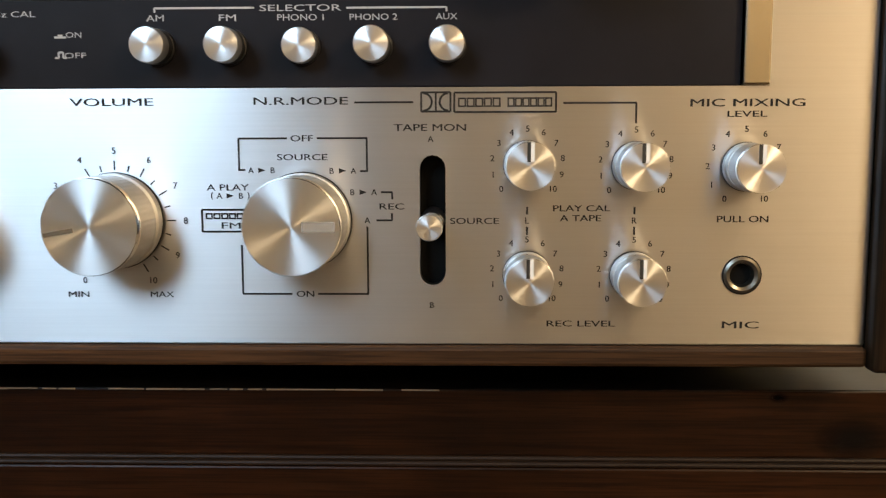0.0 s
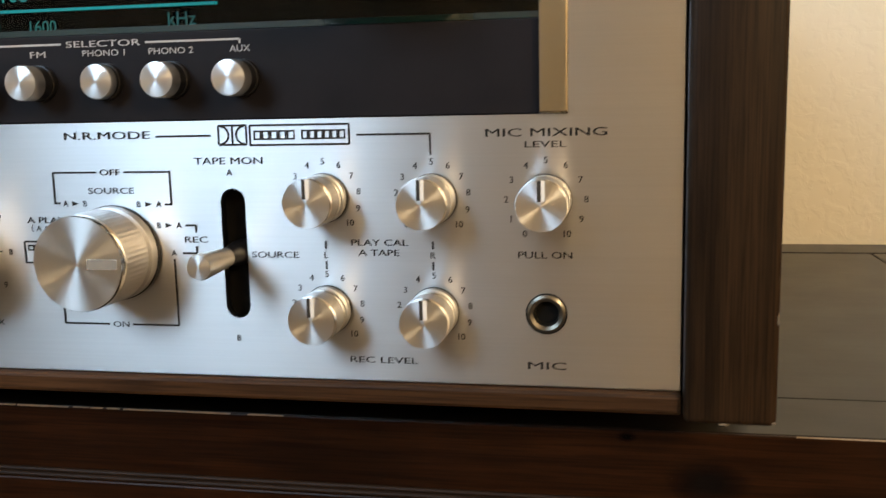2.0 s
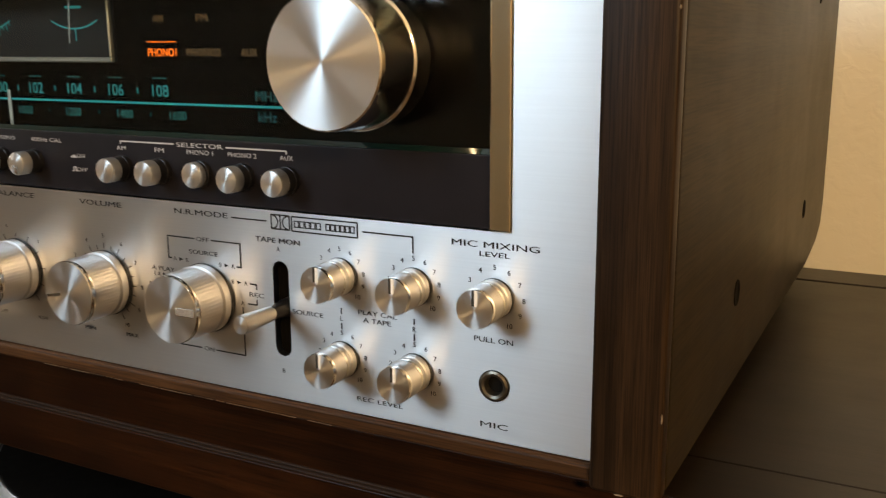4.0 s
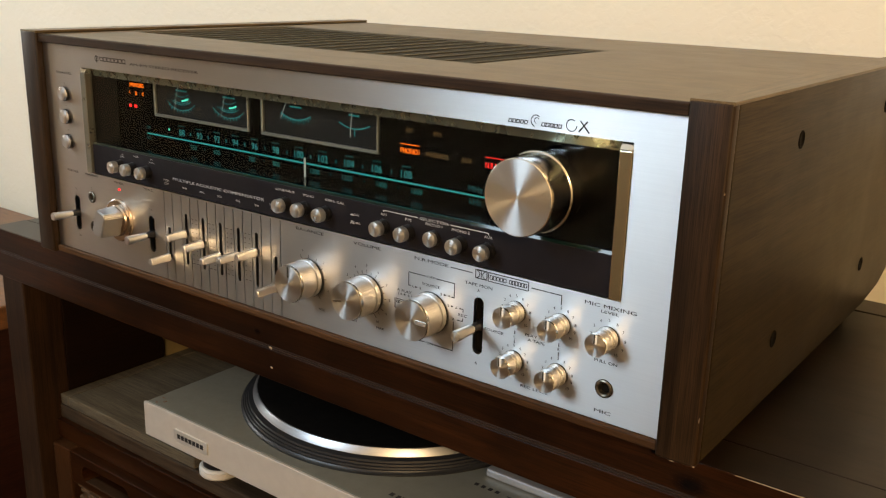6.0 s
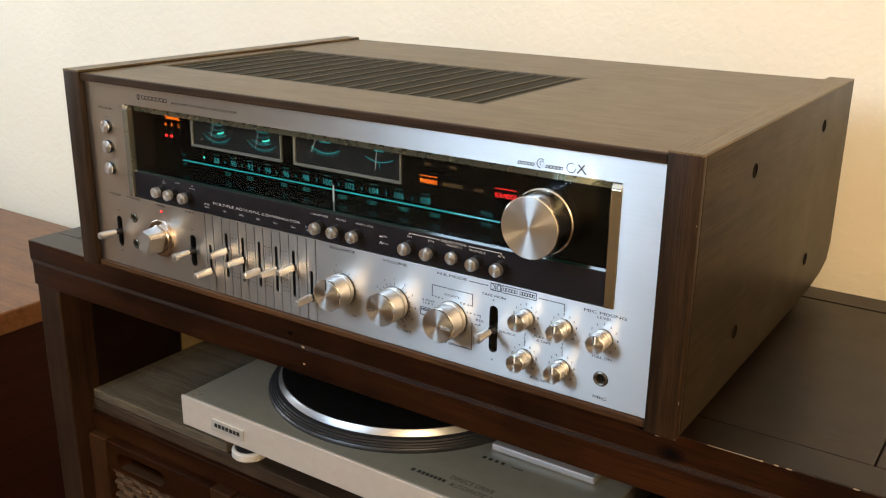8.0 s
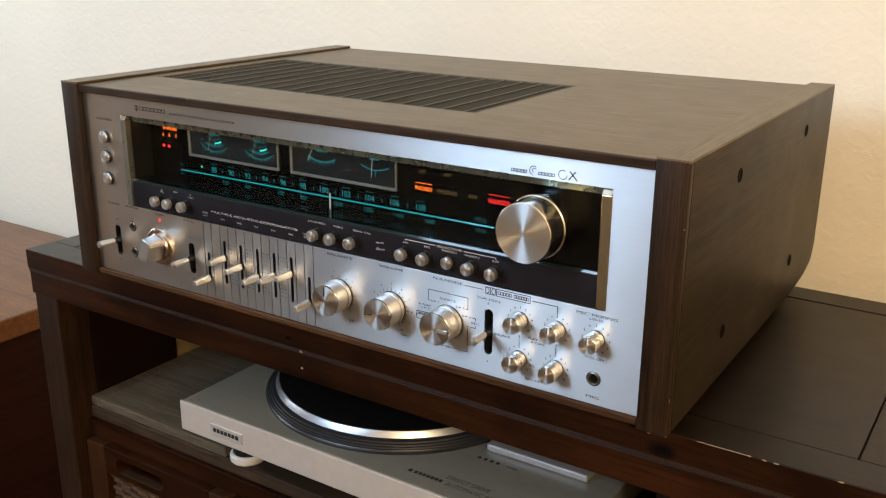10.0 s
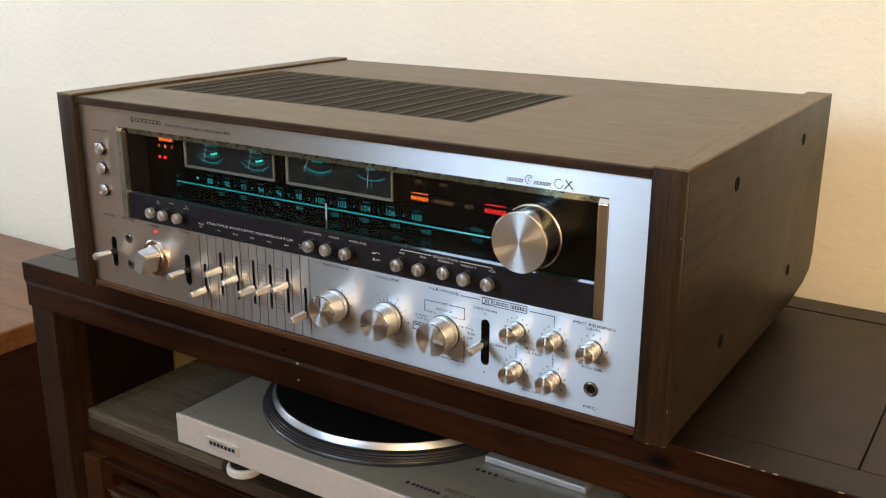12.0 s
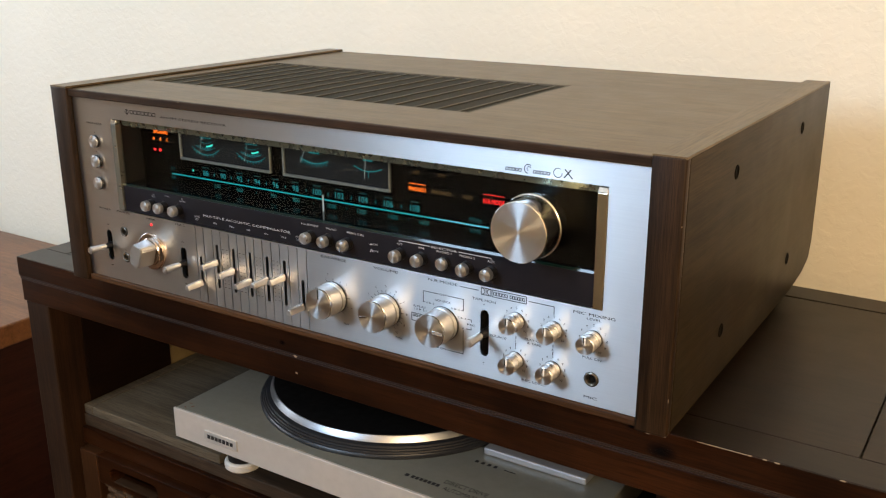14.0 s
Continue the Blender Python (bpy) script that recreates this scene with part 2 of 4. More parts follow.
M["shelf_edge"] = wood("brown_shelf_edging", (0.034, 0.022, 0.0135), (0.082, 0.055, 0.036), "x", 0.5, 130, 0.4)
# bright reflection of the small knobs' groove, painted as flat white
M["mark_glint"] = plain("mark_glint_white", (0.86, 0.85, 0.83), 0.45, 0.0, 0.03)
M["trim_top"] = wood("walnut_front_edge", (0.016, 0.0080, 0.0040), (0.078, 0.041, 0.0200), "x", 0.5, 200, 0.2)
# left bar's frame metal, tinted to hold the greyer reflection it shows
M["frame_grey"] = plain("grey_reflection_metal", (0.26, 0.26, 0.225), 0.3, 0.8, 0.05)
# wood tone raised to stand for the highlight on the slot's bevel
M["lip"] = wood("highlit_grip_lip", (0.030, 0.016, 0.009), (0.075, 0.043, 0.025), "x", 0.3, 130, 0.4)
# polished skirt; the reddish reflection in it is put into the base colour
M["skirt"] = plain("reddish_reflection_metal", (0.60, 0.50, 0.44), 0.22, 1.0, 0.05)
M["lever"] = plain("satin_lever", (0.62, 0.615, 0.60), 0.42, 1.0, 0.05)
M["teal_faint"] = glow("teal_scale_faint", (0.0, 0.30, 0.30), 0.10)

M["button_cap"] = brushed("button_spun_aluminium", (0.88, 0.88, 0.89), 0.30, 0.85, None, (0.05, 0.05, 0.05), 0.02)
M["bar_metal"] = plain("blue_grey_metal", (0.34, 0.36, 0.40), 0.38, 0.5, 0.05, 90)
M["plug"] = plain("dark_brown_plug", (0.005, 0.0035, 0.0022), 0.75, 0.0, 0.3, 300, 0.05)
m, n, l, p = mat("dark_wood_knot")
p.inputs["Base Color"].default_value = (0.004, 0.0022, 0.0014, 1)
p.inputs["Roughness"].default_value, p.inputs["Specular IOR Level"].default_value = 0.6, 0.1
tc, v1, v2, v3 = n.new("ShaderNodeTexCoord"), n.new("ShaderNodeVectorMath"), n.new("ShaderNodeVectorMath"), n.new("ShaderNodeVectorMath")
v1.operation, v2.operation, v3.operation = "SUBTRACT", "MULTIPLY", "LENGTH"
v1.inputs[1].default_value, v2.inputs[1].default_value = (0.5, 0.0, 0.5), (1, 0, 1)
l.new(tc.outputs["Generated"], v1.inputs[0]), l.new(v1.outputs[0], v2.inputs[0]), l.new(v2.outputs[0], v3.inputs[0])
l.new(ramp(n, l, v3.outputs["Value"], [(0.12, (0.85,)), (0.48, (0.0,))]), p.inputs["Alpha"])
M["knot"] = m


# ---- mesh helpers ----
def part(name, bm, material, parent=None, label="", smooth=False):
    me = bpy.data.meshes.new(name)
    if smooth:
        for f in bm.faces:
            f.smooth = True
    bm.to_mesh(me)
    bm.free()
    me.materials.append(material)
    if smooth:
        me.set_sharp_from_angle(angle=radians(35))
    ob = new(name, me)
    if parent:
        ob.parent = parent
        ob.matrix_parent_inverse = parent.matrix_world.inverted()
    if label:
        ob["label"] = label
    return ob


def empty(name, loc, label, category, kind="", group=""):
    ob = new(name)
    ob.empty_display_size = 0.02
    ob.location = loc
    ob.matrix_world = Matrix.Translation(loc)
    return tagged(ob, label, category, group, kind)


def box(bm, x0, x1, y0, y1, z0, z1, bev=0.0, seg=2):
    g = bmesh.ops.create_cube(bm, size=1, matrix=Matrix.LocRotScale(((x0 + x1) / 2, (y0 + y1) / 2, (z0 + z1) / 2), None, (x1 - x0, y1 - y0, z1 - z0)))
    if bev:
        es = list({e for v in g["verts"] for e in v.link_edges})
        bmesh.ops.bevel(bm, geom=es, offset=bev, segments=seg, affect="EDGES", profile=0.5)
    return bm


def new_box(*a, **k):
    return box(bmesh.new(), *a, **k)


def lathe(bm, prof, centre, axis="y", seg=40):
    """Turn a profile of (radius, distance along the axis); along y, distance runs towards -y."""
    rings = []
    for r, d in prof:
        ring = []
        for i in range(seg if r > 1e-6 else 1):
            a = 2 * math.pi * i / seg
            q = (r * math.cos(a), -d, r * math.sin(a)) if axis == "y" else (r * math.cos(a), r * math.sin(a), d)
            ring.append(bm.verts.new(Vector(q) + Vector(centre)))
        rings.append(ring)
    for a, b in zip(rings, rings[1:]):
        for i in range(max(len(a), len(b))):
            q = [a[i % len(a)], a[(i + 1) % len(a)], b[(i + 1) % len(b)], b[i % len(b)]]
            u = []
            for vv in q:
                if vv not in u:
                    u.append(vv)
            if len(u) > 2:
                bm.faces.new(u)
    bmesh.ops.recalc_face_normals(bm, faces=bm.faces)
    return bm


def rect(bm, x0, x1, z0, z1, y, d=0.0002):
    return box(bm, x0, x1, y - d, y, z0, z1)


def arc(bm, cx, cz, r, a0, a1, w, y, seg=16):
    vs = []
    for i in range(seg + 1):
        a = radians(a0 + (a1 - a0) * i / seg)
        vs.append([bm.verts.new((cx + (r + s * w / 2) * math.sin(a), y, cz + (r + s * w / 2) * math.cos(a))) for s in (-1, 1)])
    for p0, p1 in zip(vs, vs[1:]):
        bm.faces.new((p0[0], p1[0], p1[1], p0[1]))


def spoke(bm, cx, cz, r0, r1, a, w, y):
    a = radians(a)
    d, s = Vector((math.sin(a), 0, math.cos(a))), Vector((math.cos(a), 0, -math.sin(a))) * w / 2
    c = Vector((cx, y, cz))
    bm.faces.new([bm.verts.new(q) for q in (c + d * r0 - s, c + d * r0 + s, c + d * r1 + s, c + d * r1 - s)])


def prism(bm, outline, y0, y1):
    a = [bm.verts.new((x, y0, z)) for x, z in outline]
    b = [bm.verts.new((x, y1, z)) for x, z in outline]
    n0 = len(a)
    fs = [bm.faces.new(a), bm.faces.new(b[::-1])] + [bm.faces.new((a[i], b[i], b[(i + 1) % n0], a[(i + 1) % n0])) for i in range(n0)]
    bmesh.ops.recalc_face_normals(bm, faces=fs)


def stadium(cx, z0, z1, r, k=8):
    up = [(cx + r * math.cos(math.pi * i / k), z1 - r + r * math.sin(math.pi * i / k)) for i in range(k + 1)]
    return up + [(cx + r * math.cos(math.pi + math.pi * i / k), z0 + r + r * math.sin(math.pi + math.pi * i / k)) for i in range(k + 1)]


def cut_part(name, bm, cut, material, parent, label=""):
    """A part with openings: bm less the closed shapes in cut."""
    cm = bpy.data.meshes.new("cutter")
    cut.to_mesh(cm)
    cut.free()
    cob = new("cutter", cm)
    whole = part(name, bm, material)
    bo = whole.modifiers.new("cut", "BOOLEAN")
    bo.operation, bo.object, bo.solver = "DIFFERENCE", cob, "EXACT"
    bpy.context.view_layer.update()
    me = bpy.data.meshes.new_from_object(whole.evaluated_get(bpy.context.evaluated_depsgraph_get()))
    for o in (whole, cob):
        bpy.data.objects.remove(o)
    me.name = name
    ob = new(name, me)
    ob.parent = parent
    ob.matrix_parent_inverse = parent.matrix_world.inverted()
    if label:
        ob["label"] = label
    return ob


GLYPHS = {}


def glyph_mesh(s):
    if s not in GLYPHS:
        cu = bpy.data.curves.new("lettering", "FONT")
        cu.body, cu.resolution_u = s, 3
        ob = new("lettering", cu)
        bpy.context.view_layer.update()
        me = bpy.data.meshes.new_from_object(ob.evaluated_get(bpy.context.evaluated_depsgraph_get()))
        bpy.data.objects.remove(ob)
        bpy.data.curves.remove(cu)
        GLYPHS[s] = me
    return GLYPHS[s]


def write(bm, s, x, z, h, y, w=None, align="c", flat=False):
    """Letters s with cap height h, centred on (x, z) at depth y, stretched to width w. flat: on a level top, z gives y."""
    me = glyph_mesh(s)
    co = [vv.co for vv in me.vertices]
    if not co:
        return bm
    x0, x1 = min(c.x for c in co), max(c.x for c in co)
    y0, y1 = min(c.y for c in co), max(c.y for c in co)
    sy = h / max(0.6, min(y1 - y0, 0.75))
    sx = w / (x1 - x0) if w else sy
    ox = {"c": (x0 + x1) / 2, "l": x0, "r": x1}[align]
    oy = (y0 + y1) / 2
    for du, dy in (((-0.022, 0.0), (0.022, 0.00002)) if y < 0.0 and not flat else ((0.0, 0.0),)):
        vs = []
        for c in co:
            u, v2 = (c.x - ox) * sx + du * h, (c.y - oy) * sy
            vs.append(bm.verts.new((x + u, z + v2, y + dy) if flat else (x + u, y - dy, z + v2)))
        for f in me.polygons:
            try:
                bm.faces.new([vs[i] for i in f.vertices])
            except ValueError:
                pass
    return bm


def bars(bm, x0, x1, z, h, y, count, gap=0.3, d=0.0002):
    """A row of plain bars in place of a mark that is not lettered."""
    step = (x1 - x0) / count
    for i in range(count):
        rect(bm, x0 + i * step, x0 + (i + 1 - gap) * step, z - h / 2, z + h / 2, y, d)
    return bm


def strokes(bm, x0, x1, z, h, y, count, gap=0.28, w=0.00022, lean=0.0):
    """A row of thin hollow blocks in place of a mark that is not lettered."""
    step = (x1 - x0) / count
    for i in range(count):
        a, b = x0 + i * step, x0 + (i + 1 - gap) * step
        first = len(bm.verts)
        rect(bm, a - w, a + w, z - h / 2, z + h / 2, y, 0.0001)
        rect(bm, b - w, b + w, z - h / 2, z + h / 2, y, 0.0001)
        rect(bm, a + w, b - w, z + h / 2 - 2 * w, z + h / 2, y, 0.0001)
        rect(bm, a + w, b - w, z - h / 2, z - h / 2 + 2 * w, y, 0.0001)
        bm.verts.ensure_lookup_table()
        for vv in bm.verts[first:]:
            vv.co.x += (vv.co.z - z) * lean
    return bm


# ---- room ----
X0, X1, Y0, Y1, Z0, Z1 = ROOM
TH = 0.12
tagged(part("floor", new_box(X0 - TH, X1 + TH, Y0 - TH, Y1 + TH, Z0 - 0.05, Z0), M["floor"]), "unseen wooden floor, kept dark to weaken reflections", "floor", kind="structure")
tagged(part("ceiling", new_box(X0 - TH, X1 + TH, Y0 - TH, Y1 + TH, Z1, Z1 + 0.05), M["ceiling"]), "plain off-white painted ceiling", "ceiling", kind="structure")
tagged(part("wall_north", new_box(X0 - TH, X1 + TH, Y1, Y1 + TH, Z0, Z1), M["wall"]), "cream painted wall with orange-peel texture", "wall", kind="structure")
bm = bmesh.new()
box(bm, X0 - TH, X0, Y0, WIN2[0], Z0, Z1)
box(bm, X0 - TH, X0, WIN2[1], Y1, Z0, Z1)
box(bm, X0 - TH, X0, WIN2[0], WIN2[1], Z0, WIN2[2])
box(bm, X0 - TH, X0, WIN2[0], WIN2[1], WIN2[3], Z1)
tagged(part("wall_west", bm, M["wall_tan"]), "unseen side wall with a window opening, tan to warm reflections", "wall", kind="structure")
tagged(part("wall_east", new_box(X1, X1 + TH, Y0, Y1, Z0, Z1), M["wall_tan"]), "unseen side wall, tan to warm reflections", "wall", kind="structure")
bm = bmesh.new()
box(bm, X0 - TH, WIN[0], Y0 - TH, Y0, Z0, Z1)
box(bm, WIN[1], X1 + TH, Y0 - TH, Y0, Z0, Z1)
box(bm, WIN[0], WIN[1], Y0 - TH, Y0, Z0, WIN[2])
box(bm, WIN[0], WIN[1], Y0 - TH, Y0, WIN[3], Z1)
tagged(part("wall_south", bm, M["wall_tan"]), "unseen wall with a window opening, tan to warm reflections", "wall", kind="structure")
lampfix = empty("floor_lamp", (LAMP[0], LAMP[1], Z0), "slim metal floor lamp with a bare warm bulb", "lamp")
part("stand", lathe(bmesh.new(), [(0, 0), (0.13, 0), (0.125, 0.02), (0.015, 0.03), (0.012, LAMP[2] - Z0 - 0.18), (0.02, LAMP[2] - Z0 - 0.16), (0, LAMP[2] - Z0 - 0.15)], (LAMP[0], LAMP[1], Z0), "z", 32), M["bezel"], lampfix, "", True)

# ---- console furniture ----
FX0, FX1, FY0, FY1 = -0.183, 1.12, 0.031, 0.417
TOPZ = 0.0078
console = empty("media_console", (0.45, 0.22, Z0), "dark brown stained wooden media console with worn edges", "console")
seams = [(FX0, -0.142), (-0.142, 0.742), (0.742, FX1)]
part("front_rail", new_box(FX0, FX1, FY0, 0.0680, -0.0135, TOPZ, 0.0006), M["console_top"], console)
part("back_rail", new_box(FX0, FX1, 0.381, FY1, -0.0135, TOPZ, 0.001), M["console_top"], console)
for a, b in seams:
    part("top_panel", new_box(a + 0.0003, b - 0.0003, 0.0688, 0.3797, -0.0135, TOPZ - 0.0004, 0.0012), M["console_top"], console)
part("nosing", new_box(FX0 + 0.001, FX1, FY0 - 0.0012, FY0 - 0.0001, -0.0150, TOPZ - 0.0001, 0.0004), M["console_x"], console, "dark front edge of the top with a worn varnish")
for zz in (-0.0161, -0.0181):
    bm = bmesh.new()
    bmesh.ops.create_cone(bm, cap_ends=True, segments=10, radius1=0.0010, radius2=0.0010, depth=FX1 - FX0 - 0.006, matrix=Matrix.Translation(((FX0 + FX1) / 2, FY0 - 0.0002, zz)) @ pose(0, 0, 0, 0, 90, 0))
    part("bead", bm, M["bead"], console, "glossy thin bead moulding", True)
part("apron", new_box(FX0 + 0.003, FX1, FY0 - 0.0005, FY0 + 0.018, -0.0465, -0.0193, 0.0008), M["console_x"], console)
part("sub_top", new_box(FX0 + 0.003, FX1, FY0 + 0.0012, FY1 - 0.01, -0.0184, -0.0136), M["console_x"], console)
part("post", new_box(-0.180, -0.139, FY0 + 0.002, FY0 + 0.045, Z0, -0.0466, 0.002), M["console_z"], console)
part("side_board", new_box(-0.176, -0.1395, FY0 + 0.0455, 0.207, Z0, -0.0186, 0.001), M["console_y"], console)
# added board: hides the bright wall and leaves a dim tan gap
part("gap_board", new_box(-0.176, -0.170, 0.2072, 0.40, Z0, -0.0186), M["hardboard"], console, "tan board added to shade the gap at the side")
part("post", new_box(1.08, 1.12, FY0 + 0.002, FY0 + 0.045, Z0, -0.0466, 0.002), M["console_z"], console)
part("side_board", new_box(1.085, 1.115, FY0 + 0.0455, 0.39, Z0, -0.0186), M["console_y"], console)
SH = -0.199
part("shelf", new_box(-0.1385, 1.08, 0.0625, 0.2055, SH - 0.016, SH, 0.0015), M["shelf_edge"], console, "dark brown worn shelf board")
part("back_board", new_box(-0.1385, 1.08, 0.402, 0.407, SH - 0.3, -0.0186), M["hardboard"], console, "thin hardboard back")
part("shelf_back", new_box(-0.1385, 1.08, 0.2057, 0.40, SH - 0.016, SH, 0.001), M["shelf_edge"], console)
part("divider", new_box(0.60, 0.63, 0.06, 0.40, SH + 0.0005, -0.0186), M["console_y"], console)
part("shelf_rail", new_box(-0.1385, 1.08, 0.058, 0.075, -0.238, SH - 0.0165, 0.001), M["console_x"], console)
part("base_board", new_box(-0.1385, 1.08, 0.058, 0.40, Z0 + 0.05, Z0 + 0.07), M["console_x"], console)
# drawer fronts with a slotted grip and a woven inset
for dx0, dx1 in ((-0.1355, 0.1135), (0.1165, 0.3655), (0.3685, 0.6175)):
    z1, z0 = -0.2405, -0.46
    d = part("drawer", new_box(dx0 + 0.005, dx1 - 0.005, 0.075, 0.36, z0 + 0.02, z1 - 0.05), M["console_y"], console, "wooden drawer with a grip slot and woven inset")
    cx = (dx0 + dx1) / 2 - 0.028
    for a in ((dx0, dx0 + 0.032), (dx1 - 0.032, dx1)):
        part("stile", new_box(*a, 0.048, 0.066, z0, z1, 0.0015), M["console_z2"], d)
    for a, b, c, e in ((dx0 + 0.0322, dx1 - 0.0322, z0, z0 + 0.03),):
        part("rail", new_box(a, b, 0.0483, 0.066, c, e, 0.0012), M["console_x"], d)
    cut = bmesh.new()
    gz, gr = z1 - 0.0195, 0.0098
    prism(cut, [(cx - 0.043 + gr - gr * math.sin(math.pi * i / 8), gz - gr * math.cos(math.pi * i / 8)) for i in range(9)] + [(cx + 0.043 - gr + gr * math.sin(math.pi * i / 8), gz + gr * math.cos(math.pi * i / 8)) for i in range(9)], 0.03, 0.09)
    cut_part("grip_rail", new_box(dx0 + 0.0322, dx1 - 0.0322, 0.0483, 0.066, z1 - 0.038, z1, 0.0012), cut, M["console_x"], d, "rail with a rounded grip slot")
    part("grip_lip", new_box(cx - 0.036, cx + 0.036, 0.0478, 0.0600, gz - gr - 0.0004, gz - gr + 0.0010, 0.0005), M["lip"], d, "lower lip of the grip slot with its highlight in the colour")
    bm = bmesh.new()
    wx0, wx1, wz0, wz1 = dx0 + 0.034, dx1 - 0.034, z0 + 0.032, z1 - 0.040
    nx, nz = 11, 17
    for i in range(nx):
        for j in range(nz):
            u, w2 = (wx1 - wx0) / nx, (wz1 - wz0) / nz
            off = 0.003 if (i + j) % 2 else 0.0
            jx, jz = random.uniform(-0.0008, 0.0008), random.uniform(-0.0006, 0.0006)
            box(bm, wx0 + i * u - 0.001 + jx, wx0 + (i + 1) * u + 0.001 + jx, 0.054 + off, 0.062, wz0 + j * w2 + 0.0012 + jz, wz0 + (j + 1) * w2 - 0.0012 + jz, 0.0016, 1)
    part("woven_inset", bm, M["weave"], d, "brown woven seagrass inset", True)
# chips and worn spots on the nosing
for cx, cz, sx, sz, rot in ((0.2490, -0.0172, 0.0042, 0.0022, 25), (0.2496, -0.0345, 0.0034, 0.0016, 20)):
    bm = bmesh.new()
    bmesh.ops.create_icosphere(bm, subdivisions=2, radius=1, matrix=Matrix.Translation((cx, FY0 - 0.0012, cz)) @ pose(0, 0, 0, 0, rot, 0) @ Matrix.Diagonal((sx / 2, 0.0007, sz / 2, 1)))
    for vv in bm.verts:
        vv.co += Vector((noise.noise(vv.co * 900) * 0.0004, 0, noise.noise(vv.co * 700 + Vector((3, 1, 2))) * 0.0004))
    part("chip", bm, M["worn"], console, "bare chipped spot in the varnish")
for cx, cz, sx, sz in ((0.6115, -0.0085, 0.026, 0.0150), (0.5865, 0.0056, 0.007, 0.0040), (0.2335, -0.0066, 0.0085, 0.0065)):
    bm = bmesh.new()
    rim = []
    for i in range(28):
        a = 2 * math.pi * i / 28
        k = 1 + 0.22 * noise.noise(Vector((math.cos(a) * 1.5, math.sin(a) * 1.5, cx * 40)))
        rim.append(bm.verts.new((cx + sx / 2 * k * math.cos(a), FY0 - 0.00135, cz + sz / 2 * k * math.sin(a))))
    bm.faces.new(rim)
    part("knot", bm, M["knot"], console, "dark knot in the wood")
part("worn_edge", new_box(0.637, 0.674, FY0 - 0.00135, FY0 - 0.0010, TOPZ - 0.0003, TOPZ + 0.00005), M["worn"], console, "pale worn line along the edge of the top")
for cx, w2 in ((0.6755, 0.0030), (0.6860, 0.0035), (0.6945, 0.0045), (0.7380, 0.0045)):
    bm = bmesh.new()
    bmesh.ops.create_icosphere(bm, subdivisions=3, radius=1, matrix=Matrix.Translation((cx, FY0 - 0.0009, TOPZ - 0.0002)) @ Matrix.Diagonal((w2 / 2, 0.0007, 0.0004, 1)))
    for vv in bm.verts:
        vv.co += Vector((noise.noise(vv.co * 1400) * 0.0004, noise.noise(vv.co * 1700 + Vector((5, 2, 1))) * 0.0006, 0))
    part("chip", bm, M["worn"], console, "pale chip in the edge of the top")
bm = bmesh.new()
u = 0.285
while u < 0.475:
    w2 = random.uniform(0.004, 0.014)
    if random.random() < 0.8:
        box(bm, u, u + w2, FY0 - 0.00135, FY0 - 0.0009, TOPZ - 0.0002 - random.uniform(0.0001, 0.0003), TOPZ + random.uniform(0.00002, 0.00012))
    u += w2 + random.uniform(0.0, 0.002)
part("worn_edge", bm, M["worn"], console, "pale worn line along the edge of the top")
# loose grey board on the shelf
loose = empty("loose_board", (-0.03, 0.23, SH), "worn grey wooden board lying loose on the shelf", "board")
part("strip", new_box(-0.1380, -0.1228, 0.0640, 0.398, SH + 0.0002, SH + 0.0120, 0.0010), M["shelf"], loose)
part("plank", new_box(-0.1222, 0.0965, 0.0640, 0.398, SH + 0.0002, SH + 0.0120, 0.0010), M["shelf"], loose)

# ---- table beyond the console ----
side_table = empty("side_table", (-0.9, 0.1, Z0), "reddish brown wooden table standing beside the console", "table")
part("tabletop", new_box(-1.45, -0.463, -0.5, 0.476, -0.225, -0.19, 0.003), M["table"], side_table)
part("side_panel", new_box(-0.505, -0.470, -0.48, 0.46, Z0, -0.2255), M["table_side_shaded"], side_table)
part("side_panel", new_box(-1.44, -1.40, -0.48, 0.46, Z0, -0.2255), M["table_side_shaded"], side_table)

# ---- turntable ----
tt = empty("turntable", (0.30, 0.2, SH), "silver-grey record turntable with a black rubber mat, no lid", "turntable")
TX0, TX1, TY0, TY1, TZ0, TZ1 = 0.067, 0.541, 0.031, 0.395, -0.156, -0.1215
part("plinth", new_box(TX0 + 0.001, TX1, TY0 + 0.003, TY1, TZ0 + 0.001, TZ1, 0.0015), M["tt_top"], tt)
part("front_fascia", new_box(TX0, TX1 + 0.0005, TY0, TY0 + 0.0029, TZ0, TZ1 + 0.0003, 0.0007), M["tt_front"], tt, "pale brushed metal front edge")
plate = part("name_plate", new_box(0.1145, 0.161, TY0 - 0.0016, TY0 - 0.0001, -0.1465, -0.1345, 0.0005), M["plate"], tt, "raised pale name plate")
part("mark", bars(bmesh.new(), 0.119, 0.157, -0.1405, 0.0045, TY0 - 0.0017, 7, 0.22), M["ink"], plate)
bm = bmesh.new()
for i in range(9):
    bmesh.ops.create_icosphere(bm, subdivisions=1, radius=1, matrix=Matrix.Translation((0.073 + random.uniform(0, 0.012), 0.037 + random.uniform(0, 0.012), TZ1)) @ Matrix.Diagonal((random.uniform(0.0006, 0.002), random.uniform(0.0006, 0.002), 0.0002, 1)))
part("rust_spot", bm, M["rust"], tt, "small rust spots at the corner")
C = (0.2505, 0.2025, 0)
